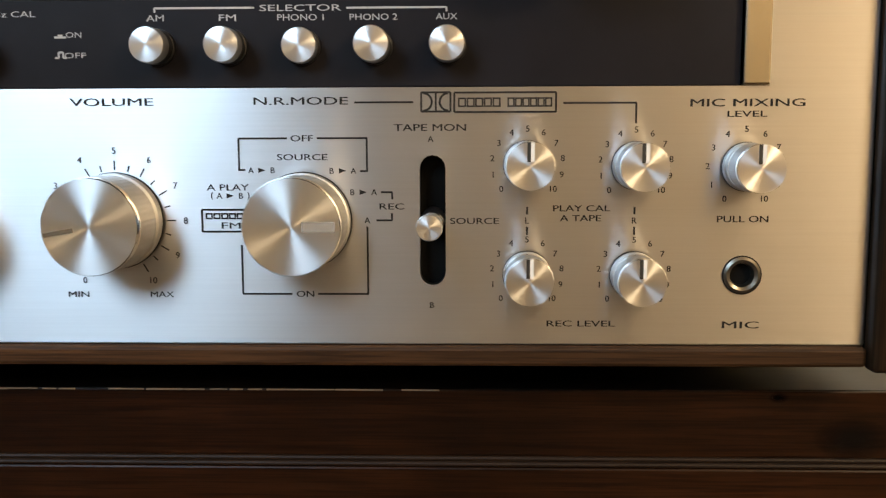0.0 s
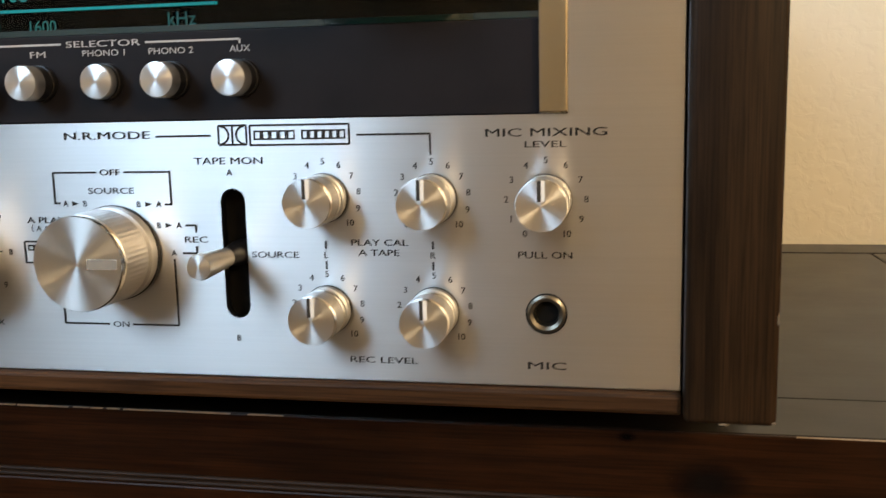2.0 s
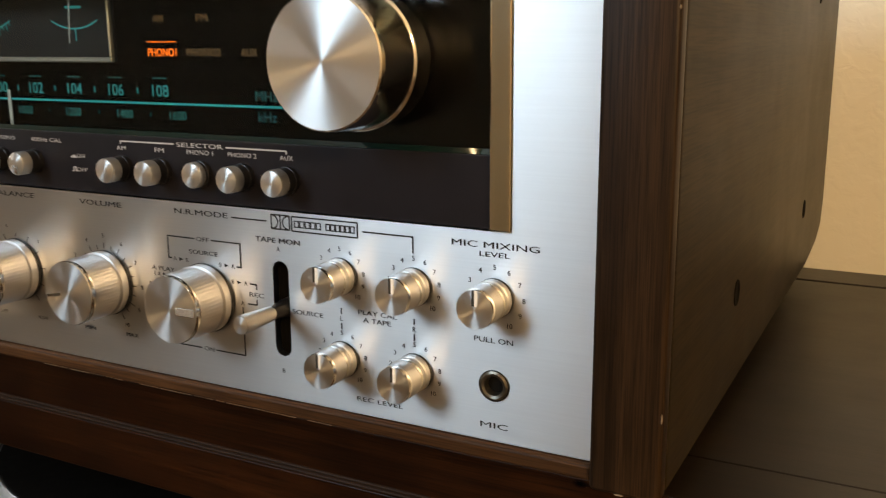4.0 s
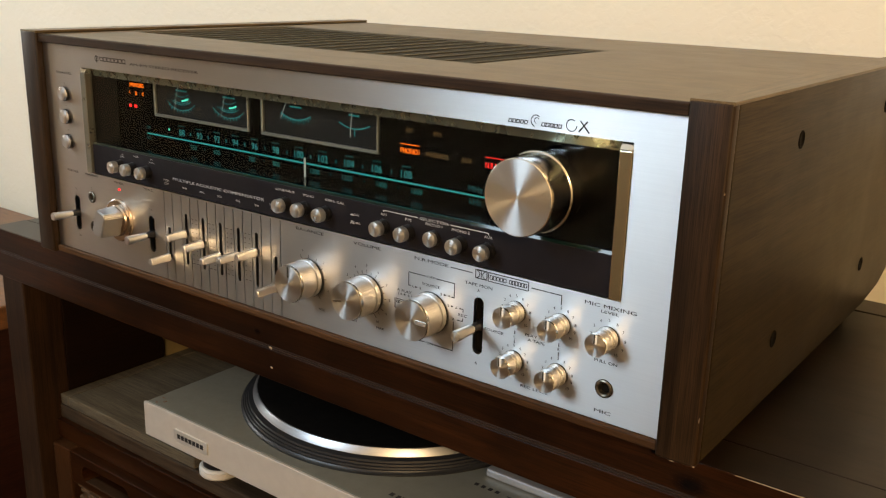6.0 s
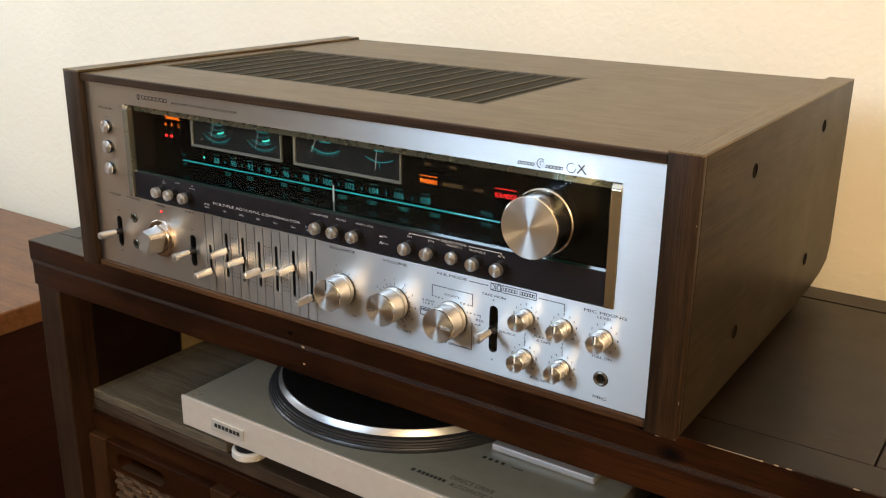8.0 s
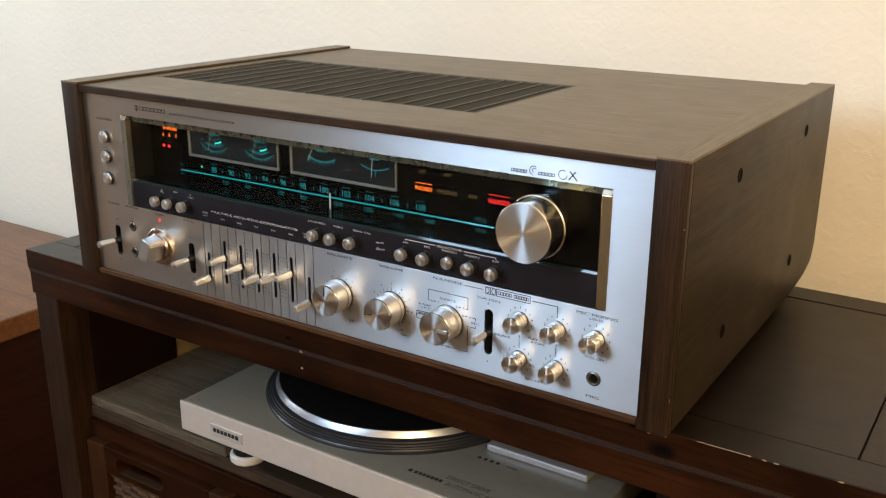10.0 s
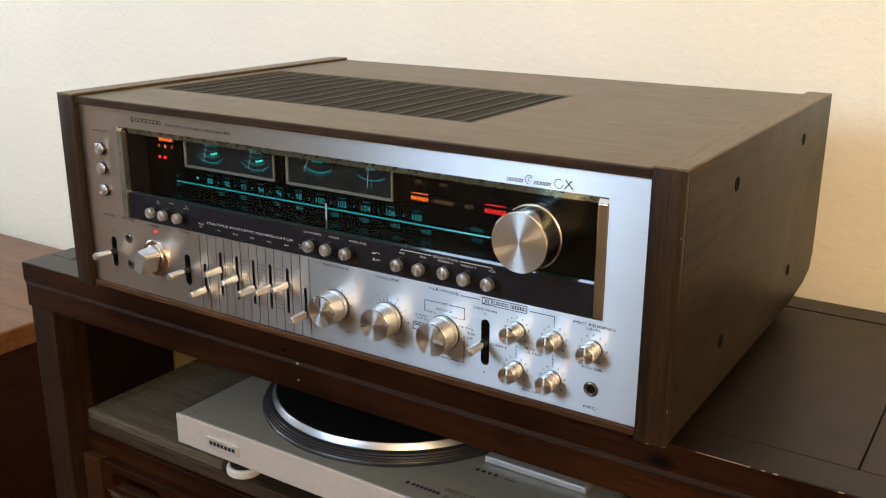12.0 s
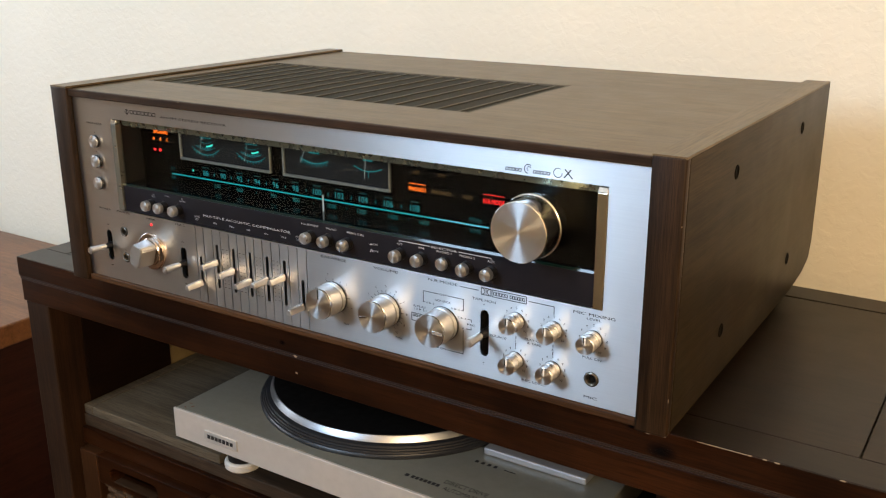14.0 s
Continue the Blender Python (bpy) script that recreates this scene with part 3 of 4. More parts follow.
part("platter", lathe(bmesh.new(), [(0.1575, -0.1212), (0.1578, -0.119), (0.1565, -0.1180), (0.1560, -0.1170), (0.1548, -0.1166), (0.1543, -0.1150), (0.1530, -0.1146), (0.1525, -0.1130), (0.1510, -0.1126), (0.1505, -0.1108), (0.1464, -0.1092)], C, "z", 128), M["ring"], tt, "black ribbed platter rim", True)
part("platter_ring", lathe(bmesh.new(), [(0.1466, -0.1096), (0.1462, -0.1085), (0.1428, -0.1032), (0.1420, -0.1030)], C, "z", 128), M["alu"], tt, "bright aluminium platter ring", True)
part("mat", lathe(bmesh.new(), [(0.1421, -0.1031), (0.1412, -0.1021), (0.138, -0.1018), (0.05, -0.1019), (0.048, -0.1026), (0, -0.1026)], C, "z", 128), M["rubber"], tt, "black rubber mat", True)
part("spindle", lathe(bmesh.new(), [(0.0036, -0.106), (0.0036, -0.094), (0.002, -0.092), (0, -0.092)], C, "z", 16), M["polished"], tt, "", True)
part("control_bar", new_box(0.402, 0.511, 0.126, 0.150, TZ1 + 0.0001, -0.114, 0.0015), M["bar_metal"], tt, "blue-grey raised control bar")
for fx in (0.119, 0.486):
    for fy in (0.078, 0.345):
        f = part("foot", lathe(bmesh.new(), [(0, SH), (0.019, SH), (0.0205, SH + 0.002), (0.0203, SH + 0.008), (0.0185, SH + 0.010), (0.0, SH + 0.010)], (fx, fy, 0), "z", 32), M["white_rubber"], tt, "pale rubber foot", True)
        part("foot_stem", lathe(bmesh.new(), [(0.0165, SH + 0.0101), (0.0175, TZ0 + 0.001), (0, TZ0 + 0.001)], (fx, fy, 0), "z", 24), M["black"], f, "", True)
bm = bmesh.new()
write(bm, "DIRECT DRIVE", 0.420, 0.0632, 0.0062, TZ1 + 0.0002, 0.046, "c", True)
write(bm, "AUTOMATIC RETURN", 0.4355, 0.0528, 0.0062, TZ1 + 0.0002, 0.068, "c", True)
part("lettering", bm, M["ink"], tt)
bm = bmesh.new()
for i in range(7):
    box(bm, 0.3655 + i * 0.0046, 0.3655 + i * 0.0046 + 0.0034, 0.0515, 0.0560, TZ1 + 0.0001, TZ1 + 0.0003)
box(bm, 0.3585, 0.3625, 0.0515, 0.0560, TZ1 + 0.0001, TZ1 + 0.0003)
part("mark", bm, M["ink"], tt)
bm = bmesh.new()
for i in range(4):
    box(bm, 0.402 + i * 0.0068, 0.4055 + i * 0.0068, 0.1085, 0.1125, TZ1 + 0.0001, TZ1 + 0.0003)
box(bm, 0.434, 0.446, 0.1095, 0.1105, TZ1 + 0.0001, TZ1 + 0.0003)
part("control_marks", bm, M["ink"], tt)


# ---- receiver: cabinet ----
rx = empty("stereo_receiver", (0.30, 0.22, TOPZ), "vintage silver-faced stereo receiver in a walnut cabinet, switched on", "receiver")
SX0, SX1 = -0.0255, 0.6255
YF, YB, ZB, ZT = -0.006, 0.431, 0.0236, 0.2235


def side(x0, x1):
    """A side panel with a cut-off lower back corner and eased edges."""
    bm = bmesh.new()
    prof = [(0.0022, ZB), (0.350, ZB + 0.001), (0.398, ZB + 0.006), (YB - 0.008, 0.038), (YB, 0.056), (YB, ZT), (0.0022, ZT)]
    a = [bm.verts.new((x0, y, z)) for y, z in prof]
    b = [bm.verts.new((x1, y, z)) for y, z in prof]
    bm.faces.new(a), bm.faces.new(b[::-1])
    for i in range(len(a)):
        bm.faces.new((a[i], b[i], b[(i + 1) % len(a)], a[(i + 1) % len(a)]))
    bmesh.ops.recalc_face_normals(bm, faces=bm.faces)
    bmesh.ops.bevel(bm, geom=list(bm.edges), offset=0.0012, segments=2, affect="EDGES", profile=0.5)
    return bm


for x0, x1 in ((SX0, -0.0015), (0.6015, SX1)):
    s = part("side_panel", side(x0, x1), M["veneer_side_shaded"], rx, "walnut veneered side panel", True)
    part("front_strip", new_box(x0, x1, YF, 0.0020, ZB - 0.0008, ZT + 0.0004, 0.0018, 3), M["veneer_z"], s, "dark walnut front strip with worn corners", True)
    # strip added so the top face keeps the lit tone of the top panel
    part("lit_edge_strip", new_box(x0 + 0.0001, x1 - 0.0001, YF + 0.0004, YB - 0.0004, ZT - 0.0011, ZT + 0.0009, 0.0004), M["veneer_y"], s)
    if x0 > 0:
        for y, z in ((0.1126, 0.192), (0.323, 0.1935), (0.3195, 0.0665), (0.1085, 0.0655)):
            bm = lathe(bmesh.new(), [(0.0058, -0.0004), (0.0055, 0.0004), (0.0046, 0.0005), (0.0040, 0.0001), (0, 0.0001)], (0, 0, 0), "z", 20)
            bmesh.ops.transform(bm, verts=bm.verts, matrix=Matrix.Translation((x1, y, z)) @ pose(0, 0, 0, 0, 90, 0))
            part("side_screw", bm, M["plug"], s, "dark countersunk screw", True)
# small chips along the worn edges
for q, sx, sy, sz in (((0.6255, 0.066, ZT - 0.0004), 0.0007, 0.0022, 0.0006), ((0.6255, 0.372, ZT - 0.0004), 0.0007, 0.0026, 0.0006), ((0.6250, -0.0056, 0.178), 0.0006, 0.0006, 0.0012), ((0.6246, -0.0055, 0.0238), 0.0012, 0.0008, 0.0007), ((0.6120, -0.0055, 0.0230), 0.0026, 0.0006, 0.0005), ((0.6250, -0.0056, 0.052), 0.0005, 0.0005, 0.0030), ((0.155, -0.0036, 0.2215), 0.0028, 0.0006, 0.0004)):
    bm = bmesh.new()
    bmesh.ops.create_icosphere(bm, subdivisions=2, radius=1, matrix=Matrix.Translation(q) @ Matrix.Diagonal((sx * 0.6, sy * 0.6, sz * 0.6, 1)))
    for vv in bm.verts:
        vv.co += Vector((0, noise.noise(vv.co * 800) * 0.0004, noise.noise(vv.co * 900) * 0.0003))
    part("edge_chip", bm, M["chip"], rx, "pale chip in the veneer edge")
# top with a louvred opening
VX0, VX1, VY0, VY1 = 0.014, 0.408, 0.084, 0.281
TT = ZT - 0.0018
bm = bmesh.new()
box(bm, -0.0013, 0.6013, 0.0005, VY0, 0.2146, TT)
box(bm, -0.0013, 0.6013, VY1, YB - 0.003, 0.2146, TT)
box(bm, -0.0013, VX0, VY0, VY1, 0.2146, TT)
box(bm, VX1, 0.6013, VY0, VY1, 0.2146, TT)
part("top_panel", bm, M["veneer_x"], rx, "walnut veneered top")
part("front_edge", new_box(-0.0013, 0.6013, -0.0038, 0.0003, 0.2147, TT + 0.0002, 0.0009), M["trim_top"], rx, "dark walnut front edge")
grille = part("vent_grille", new_box(VX0, VX1, VY0, VY1, 0.2146, 0.2200), M["vent_mesh"], rx, "dark louvred ventilation grille")
bm = bmesh.new()
for a in ((VX0, VX1, VY0, VY0 + 0.0035), (VX0, VX1, VY1 - 0.0035, VY1), (VX0, VX0 + 0.0035, VY0 + 0.0036, VY1 - 0.0036), (VX1 - 0.0035, VX1, VY0 + 0.0036, VY1 - 0.0036)):
    box(bm, *a, 0.2201, TT - 0.0002)
part("grille_frame", bm, M["grille"], grille)
NS = 17
slat = None
for i in range(NS):
    x = VX0 + 0.0035 + (VX1 - VX0 - 0.007) * (i + 0.5) / NS
    if slat is None:
        bm = new_box(-0.0013, 0.0013, VY0 + 0.0037, VY1 - 0.0037, 0.2201, TT - 0.0006, 0.0004, 1)
        slat = part("slat", bm, M["slat"], grille)
        slat.location.x += x
    else:
        c = slat.copy()
        scene.collection.objects.link(c)
        c.location.x = x
# chassis, lower trim and feet
part("chassis", new_box(0.0, 0.6, 0.034, 0.42, 0.0165, 0.2140), M["matt_black"], rx)
part("bottom_plate", new_box(0.002, 0.598, 0.070, 0.42, 0.0140, 0.0164), M["matt_black"], rx)
part("bottom_trim", new_box(-0.0013, 0.6013, -0.0025, 0.0055, 0.0238, 0.0298, 0.0012), M["trim"], rx, "dark walnut strip under the front panel")
for fx in (0.06, 0.54):
    for fy in (0.085, 0.36):
        part("foot", lathe(bmesh.new(), [(0, TOPZ + 0.0001), (0.017, TOPZ + 0.0001), (0.0185, 0.0139), (0, 0.0139)], (fx, fy, 0), "z", 24), M["matt_black"], rx, "", True)

# ---- receiver: front panel with its openings ----
KZ = 0.0673
WX0, WX1, WZ0, WZ1 = 0.0545, 0.5705, 0.1060, 0.1968
SLIDERS = [(0.1643, 0.0486, 0.0762, 0.0505), (0.1863, 0.0482, 0.0912, 0.0745), (0.2072, 0.0482, 0.0911, 0.0700), (0.2280, 0.0480, 0.0910, 0.0640), (0.2487, 0.0478, 0.0908, 0.0690), (0.2692, 0.0476, 0.0908, 0.0755), (0.2898, 0.0476, 0.0762, 0.0520)]
LEVERS = [(0.0335, 0.0500, 0.0818, 0.0665), (0.1410, 0.0500, 0.0812, 0.0650), (0.4738, 0.0480, 0.0864, 0.0675)]
JACKS = [(0.0570, 0.0838, 0.0046), (0.0570, 0.0567, 0.0046), (0.5645, 0.0511, 0.0052)]

cut = bmesh.new()
prism(cut, [(WX0, WZ0), (WX1, WZ0), (WX1, WZ1), (WX0, WZ1)], -0.01, 0.02)
for x, z0, z1, _ in SLIDERS:
    prism(cut, stadium(x, z0, z1, 0.0016, 4), -0.01, 0.02)
for x, z0, z1, _ in LEVERS:
    prism(cut, stadium(x, z0, z1, 0.0038), -0.01, 0.02)
for x, z, r in JACKS:
    prism(cut, [(x + r * math.cos(2 * math.pi * i / 28), z + r * math.sin(2 * math.pi * i / 28)) for i in range(28)], -0.01, 0.02)
for x in [q[0] + d for q in SLIDERS for d in (-0.0051, 0.0053)]:
    box(cut, x - 0.00042, x + 0.00042, -0.01, 0.0024, 0.0290, WZ0 - 0.0008)
panel = cut_part("front_panel", new_box(-0.0011, 0.6011, 0.0, 0.0035, 0.0300, 0.2145, 0.0004, 1), cut, M["panel"], rx, "brushed aluminium front panel")
part("slot_backing", new_box(0.0, 0.6, 0.0075, 0.0088, 0.0302, 0.1055), M["matt_black"], rx)

# ---- receiver: dial window ----
part("frame_bar", new_box(0.5628, WX1, -0.0012, 0.006, WZ0 + 0.0002, WZ1 - 0.0047, 0.0006), M["gold"], rx, "champagne metal frame bar")
part("frame_bar", new_box(WX0, 0.0615, -0.0012, 0.006, WZ0 + 0.0002, WZ1 - 0.0047, 0.0006), M["frame_grey"], rx, "metal frame bar with its grey reflection put into the colour")
for fx0, fx1 in ((0.5628, WX1), (WX0, 0.0615)):
    bm = new_box(fx0, fx1, -0.0016, 0.0058, WZ1 - 0.0046, WZ1 - 0.0003, 0.0005, 1)
    for vv in bm.verts:
        if vv.co.y < 0 and vv.co.z > WZ1 - 0.002:
            vv.co.y += 0.0026
    part("frame_corner", bm, M["polished"], rx, "bright bevelled frame end")
GX0, GX1 = 0.0616, 0.5627
bm = bmesh.new()
vs = [bm.verts.new(q) for q in ((GX0, 0.0060, WZ1 - 0.0002), (GX1, 0.0060, WZ1 - 0.0002), (GX1, 0.0078, WZ1 - 0.0068), (GX0, 0.0078, WZ1 - 0.0068))]
bk = [bm.verts.new(q) for q in ((GX0, 0.0066, WZ1 + 0.0006), (GX1, 0.0066, WZ1 + 0.0006), (GX1, 0.0086, WZ1 - 0.0062), (GX0, 0.0086, WZ1 - 0.0062))]
bm.faces.new(vs), bm.faces.new(bk[::-1])
for i in range(4):
    bm.faces.new((vs[i], bk[i], bk[(i + 1) % 4], vs[(i + 1) % 4]))
bmesh.ops.recalc_face_normals(bm, faces=bm.faces)
part("frame_top", bm, M["mirror"], rx, "satin olive band added for the pane's bevelled top edge")
STZ = 0.1315
strip = part("button_strip", new_box(GX0, GX1, 0.0015, 0.0300, WZ0 + 0.0002, STZ, 0.0004), M["strip"], rx, "black strip with push buttons")
gl = part("dial_glass", new_box(GX0, GX1, 0.0040, 0.0055, STZ + 0.0003, WZ1 - 0.0003), M["glass"], rx, "clear dial window pane")
gl.visible_shadow = False
DY = 0.0322
dial = part("dial_plate", new_box(GX0 - 0.004, GX1 + 0.004, DY, 0.0338, STZ, WZ1 + 0.002), M["dial"], rx, "black dial plate")
part("dial_ceiling", new_box(GX0 - 0.004, GX1 + 0.004, 0.0062, DY - 0.0002, WZ1 + 0.0008, WZ1 + 0.0018), M["black"], rx)
for a, b in ((GX0 - 0.006, GX0 - 0.0042), (GX1 + 0.0042, GX1 + 0.006)):
    part("dial_cheek", new_box(a, b, 0.0062, DY, STZ, WZ1), M["black"], rx)
part("dial_ledge", new_box(GX0, GX1, 0.0060, DY - 0.0002, STZ + 0.0001, STZ + 0.0008), M["gloss_black"], rx, "glossy ledge below the scale")



def tilted_rod(x0, x1, y, z, h, tilt=25.5):
    """A moulded rod whose polished front face leans back by tilt degrees."""
    d = h * math.tan(radians(tilt))
    outline = [(y, z), (y + d, z + h), (y + d + 0.0012, z + h), (y + d + 0.0012, z)]
    bm = bmesh.new()
    a, b = ([bm.verts.new((x, *q)) for q in outline] for x in (x0, x1))
    bm.faces.new(a), bm.faces.new(b[::-1])
    for i in range(4):
        bm.faces.new((a[i], b[i], b[(i + 1) % 4], a[(i + 1) % 4]))
    bmesh.ops.recalc_face_normals(bm, faces=bm.faces)
    return bm


part("glass_edge", tilted_rod(GX0, GX1, 0.0018, STZ + 0.0001, 0.0018), M["edge"], rx, "polished teal lower edge of the pane")
LY = DY - 0.0003
part("scale_line", tilted_rod(0.0995, 0.4585, LY - 0.0012, 0.1419, 0.0009), M["teal_line"], dial, "glowing teal scale line")
FMX = [0.1453, 0.1680, 0.1898, 0.2119, 0.2343, 0.2581, 0.2832, 0.3083, 0.3343, 0.3607, 0.3876]
for i, x in enumerate(FMX):
    part("scale_number", write(bmesh.new(), str(88 + 2 * i), x, 0.1479, 0.0052, LY), M["teal"], dial)
for s, x, z, h in (("MHz", 0.4460, 0.1466, 0.0042), ("kHz", 0.4462, 0.1381, 0.0042), ("FM", 0.1000, 0.1472, 0.0030), ("AM", 0.0998, 0.1385, 0.0030)):
    part("scale_caption", write(bmesh.new(), s, x, z, h, LY), M["teal_faint"], dial)
for a, b in zip(FMX, FMX[1:]):
    part("scale_tick", rect(bmesh.new(), (a + b) / 2 - 0.0003, (a + b) / 2 + 0.0003, 0.1465, 0.1490, LY), M["teal"], dial)
for s, x in (("550", 0.1598), ("600", 0.1888), ("700", 0.2309), ("800", 0.2583), ("1000", 0.2996), ("1200", 0.3322), ("1400", 0.3653), ("1600", 0.3970)):
    part("scale_number", write(bmesh.new(), s, x, 0.1372, 0.0038, LY), M["teal_dim"], dial)
bm = bmesh.new()
for i, x in enumerate(FMX):
    for k in (-1, 0, 1):
        rect(bm, x + k * 0.0028 - 0.001, x + k * 0.0028 + 0.001, 0.1531, 0.1536, LY)
for x in (0.174, 0.21, 0.245, 0.279, 0.316, 0.349, 0.381):
    rect(bm, x - 0.0002, x + 0.0002, 0.1366, 0.1384, LY)
part("am_ticks", bm, M["teal_dim"], dial)
bm = bmesh.new()
lathe(bm, [(0.0011, 0), (0.0011, 0.0003), (0, 0.0003)], (0.1285, LY, 0.1488), "y", 12)
part("stereo_lamp", bm, M["teal_bright"], dial, "tiny green indicator")
part("dial_pointer", new_box(0.2908, 0.2922, DY - 0.0030, DY - 0.0022, 0.1275, 0.1468, 0.0002), M["pointer"], dial, "white dial pointer")
# meters
for x0, x1, kind in ((0.1205, 0.2365, 0), (0.2510, 0.3680, 1)):
    z0, z1 = 0.1603, 0.1905
    mt = part("meter_bezel", new_box(x0, x1, DY - 0.0060, DY - 0.0050, z0, z1), M["black"], dial, "twin meter behind a grey bezel")
    bm = bmesh.new()
    box(bm, x0, x1, DY - 0.0085, DY - 0.0061, z0, z0 + 0.0022, 0.0004, 1)
    box(bm, x0, x0 + 0.0022, DY - 0.0085, DY - 0.0061, z0 + 0.0023, z1, 0.0004, 1)
    box(bm, x1 - 0.0012, x1, DY - 0.0085, DY - 0.0061, z0 + 0.0023, z1, 0.0004, 1)
    part("bezel_edge", bm, M["bezel"], mt)
    fy = DY - 0.0063
    for k, cx in enumerate((x0 + 0.0355, x0 + 0.0935)):
        g, h, nd = bmesh.new(), bmesh.new(), bmesh.new()
        if kind == 0:
            arc(g, cx - 0.002, 0.1965, 0.0240, 148, 212, 0.00040, fy)
            arc(g, cx - 0.002, 0.1965, 0.0285, 142, 220, 0.00045, fy)
            arc(g, cx - 0.002, 0.1965, 0.0175, 146, 206, 0.00035, fy)
            arc(h, cx - 0.002, 0.1965, 0.0205, 152, 178, 0.0015, fy)
            for q in range(9):
                spoke(g, cx - 0.002, 0.1965, 0.0288, 0.0302 + 0.0008 * (q % 2), 155 + q * 7, 0.0007, fy)
                spoke(g, cx - 0.002, 0.1965, 0.0220, 0.0232, 158 + q * 5.5, 0.0009, fy)
            spoke(nd, cx - 0.002, 0.1965, 0.0100, 0.0300, 196, 0.0004, fy - 0.0006)
            for q in range(5):
                rect(g, cx - 0.008 + q * 0.003, cx - 0.0062 + q * 0.003, 0.1835, 0.1846, fy)
        elif k == 0:
            arc(g, cx, 0.2060, 0.0310, 150, 210, 0.0007, fy)
            for q in range(13):
                spoke(g, cx, 0.2060, 0.0315, 0.0330 + 0.0016 * (q % 2), 152 + q * 4.7, 0.0005, fy)
            rect(g, cx - 0.006, cx + 0.006, 0.1838, 0.1850, fy)
            spoke(nd, cx, 0.2060, 0.0150, 0.0350, 206, 0.0005, fy - 0.0006)
        else:
            arc(g, cx, 0.2060, 0.0310, 152, 208, 0.0007, fy)
            spoke(g, cx, 0.2060, 0.0310, 0.0365, 179, 0.0006, fy)
            rect(g, cx - 0.005, cx + 0.005, 0.1838, 0.1850, fy)
            spoke(nd, cx, 0.2060, 0.0150, 0.0375, 185, 0.0006, fy - 0.0006)
        part("meter_scale", g, M["teal"], mt, "glowing teal meter scale")
        if len(h.verts):
            part("meter_band", h, M["teal_bright"], mt)
        else:
            h.free()
        part("meter_needle", nd, M["pointer"], mt)
# lit legends
for s, x, z, h, w, mm in (("PHONO1", 0.3903, 0.1645, 0.0034, 0.0165, "orange"), ("SPEAKERS", 0.0866, 0.1822, 0.0034, 0.0200, "orange"), ("A", 0.0762, 0.1752, 0.0030, None, "orange"), ("B", 0.0855, 0.1752, 0.0030, None, "orange"), ("C", 0.0950, 0.1752, 0.0030, None, "orange"), ("N.R.MODE", 0.4625, 0.1637, 0.0036, 0.0190, "red")):
    part("lit_legend", write(bmesh.new(), s, x, z, h, LY, w), M[mm], dial, "glowing %s legend" % mm)
part("legend_bar", rect(bmesh.new(), 0.3820, 0.3987, 0.1688, 0.1691, LY), M["orange"], dial)
part("legend_bar", rect(bmesh.new(), 0.4530, 0.4716, 0.1688, 0.1691, LY), M["red"], dial)
for x in (0.0764, 0.0840):
    part("speaker_lamp", rect(bmesh.new(), x - 0.0016, x + 0.0016, 0.1628, 0.1652, LY), M["red"], dial, "glowing red indicator")
for s, x, z, w in (("AM", 0.3890, 0.1788, 0.006), ("FM", 0.4137, 0.1788, 0.006), ("PHONO2", 0.4137, 0.1645, 0.0185), ("AUX", 0.4382, 0.1645, 0.0085)):
    part("unlit_legend", write(bmesh.new(), s, x, z, 0.0032, LY, w), M["orange_dim"], dial, "dim amber legend")


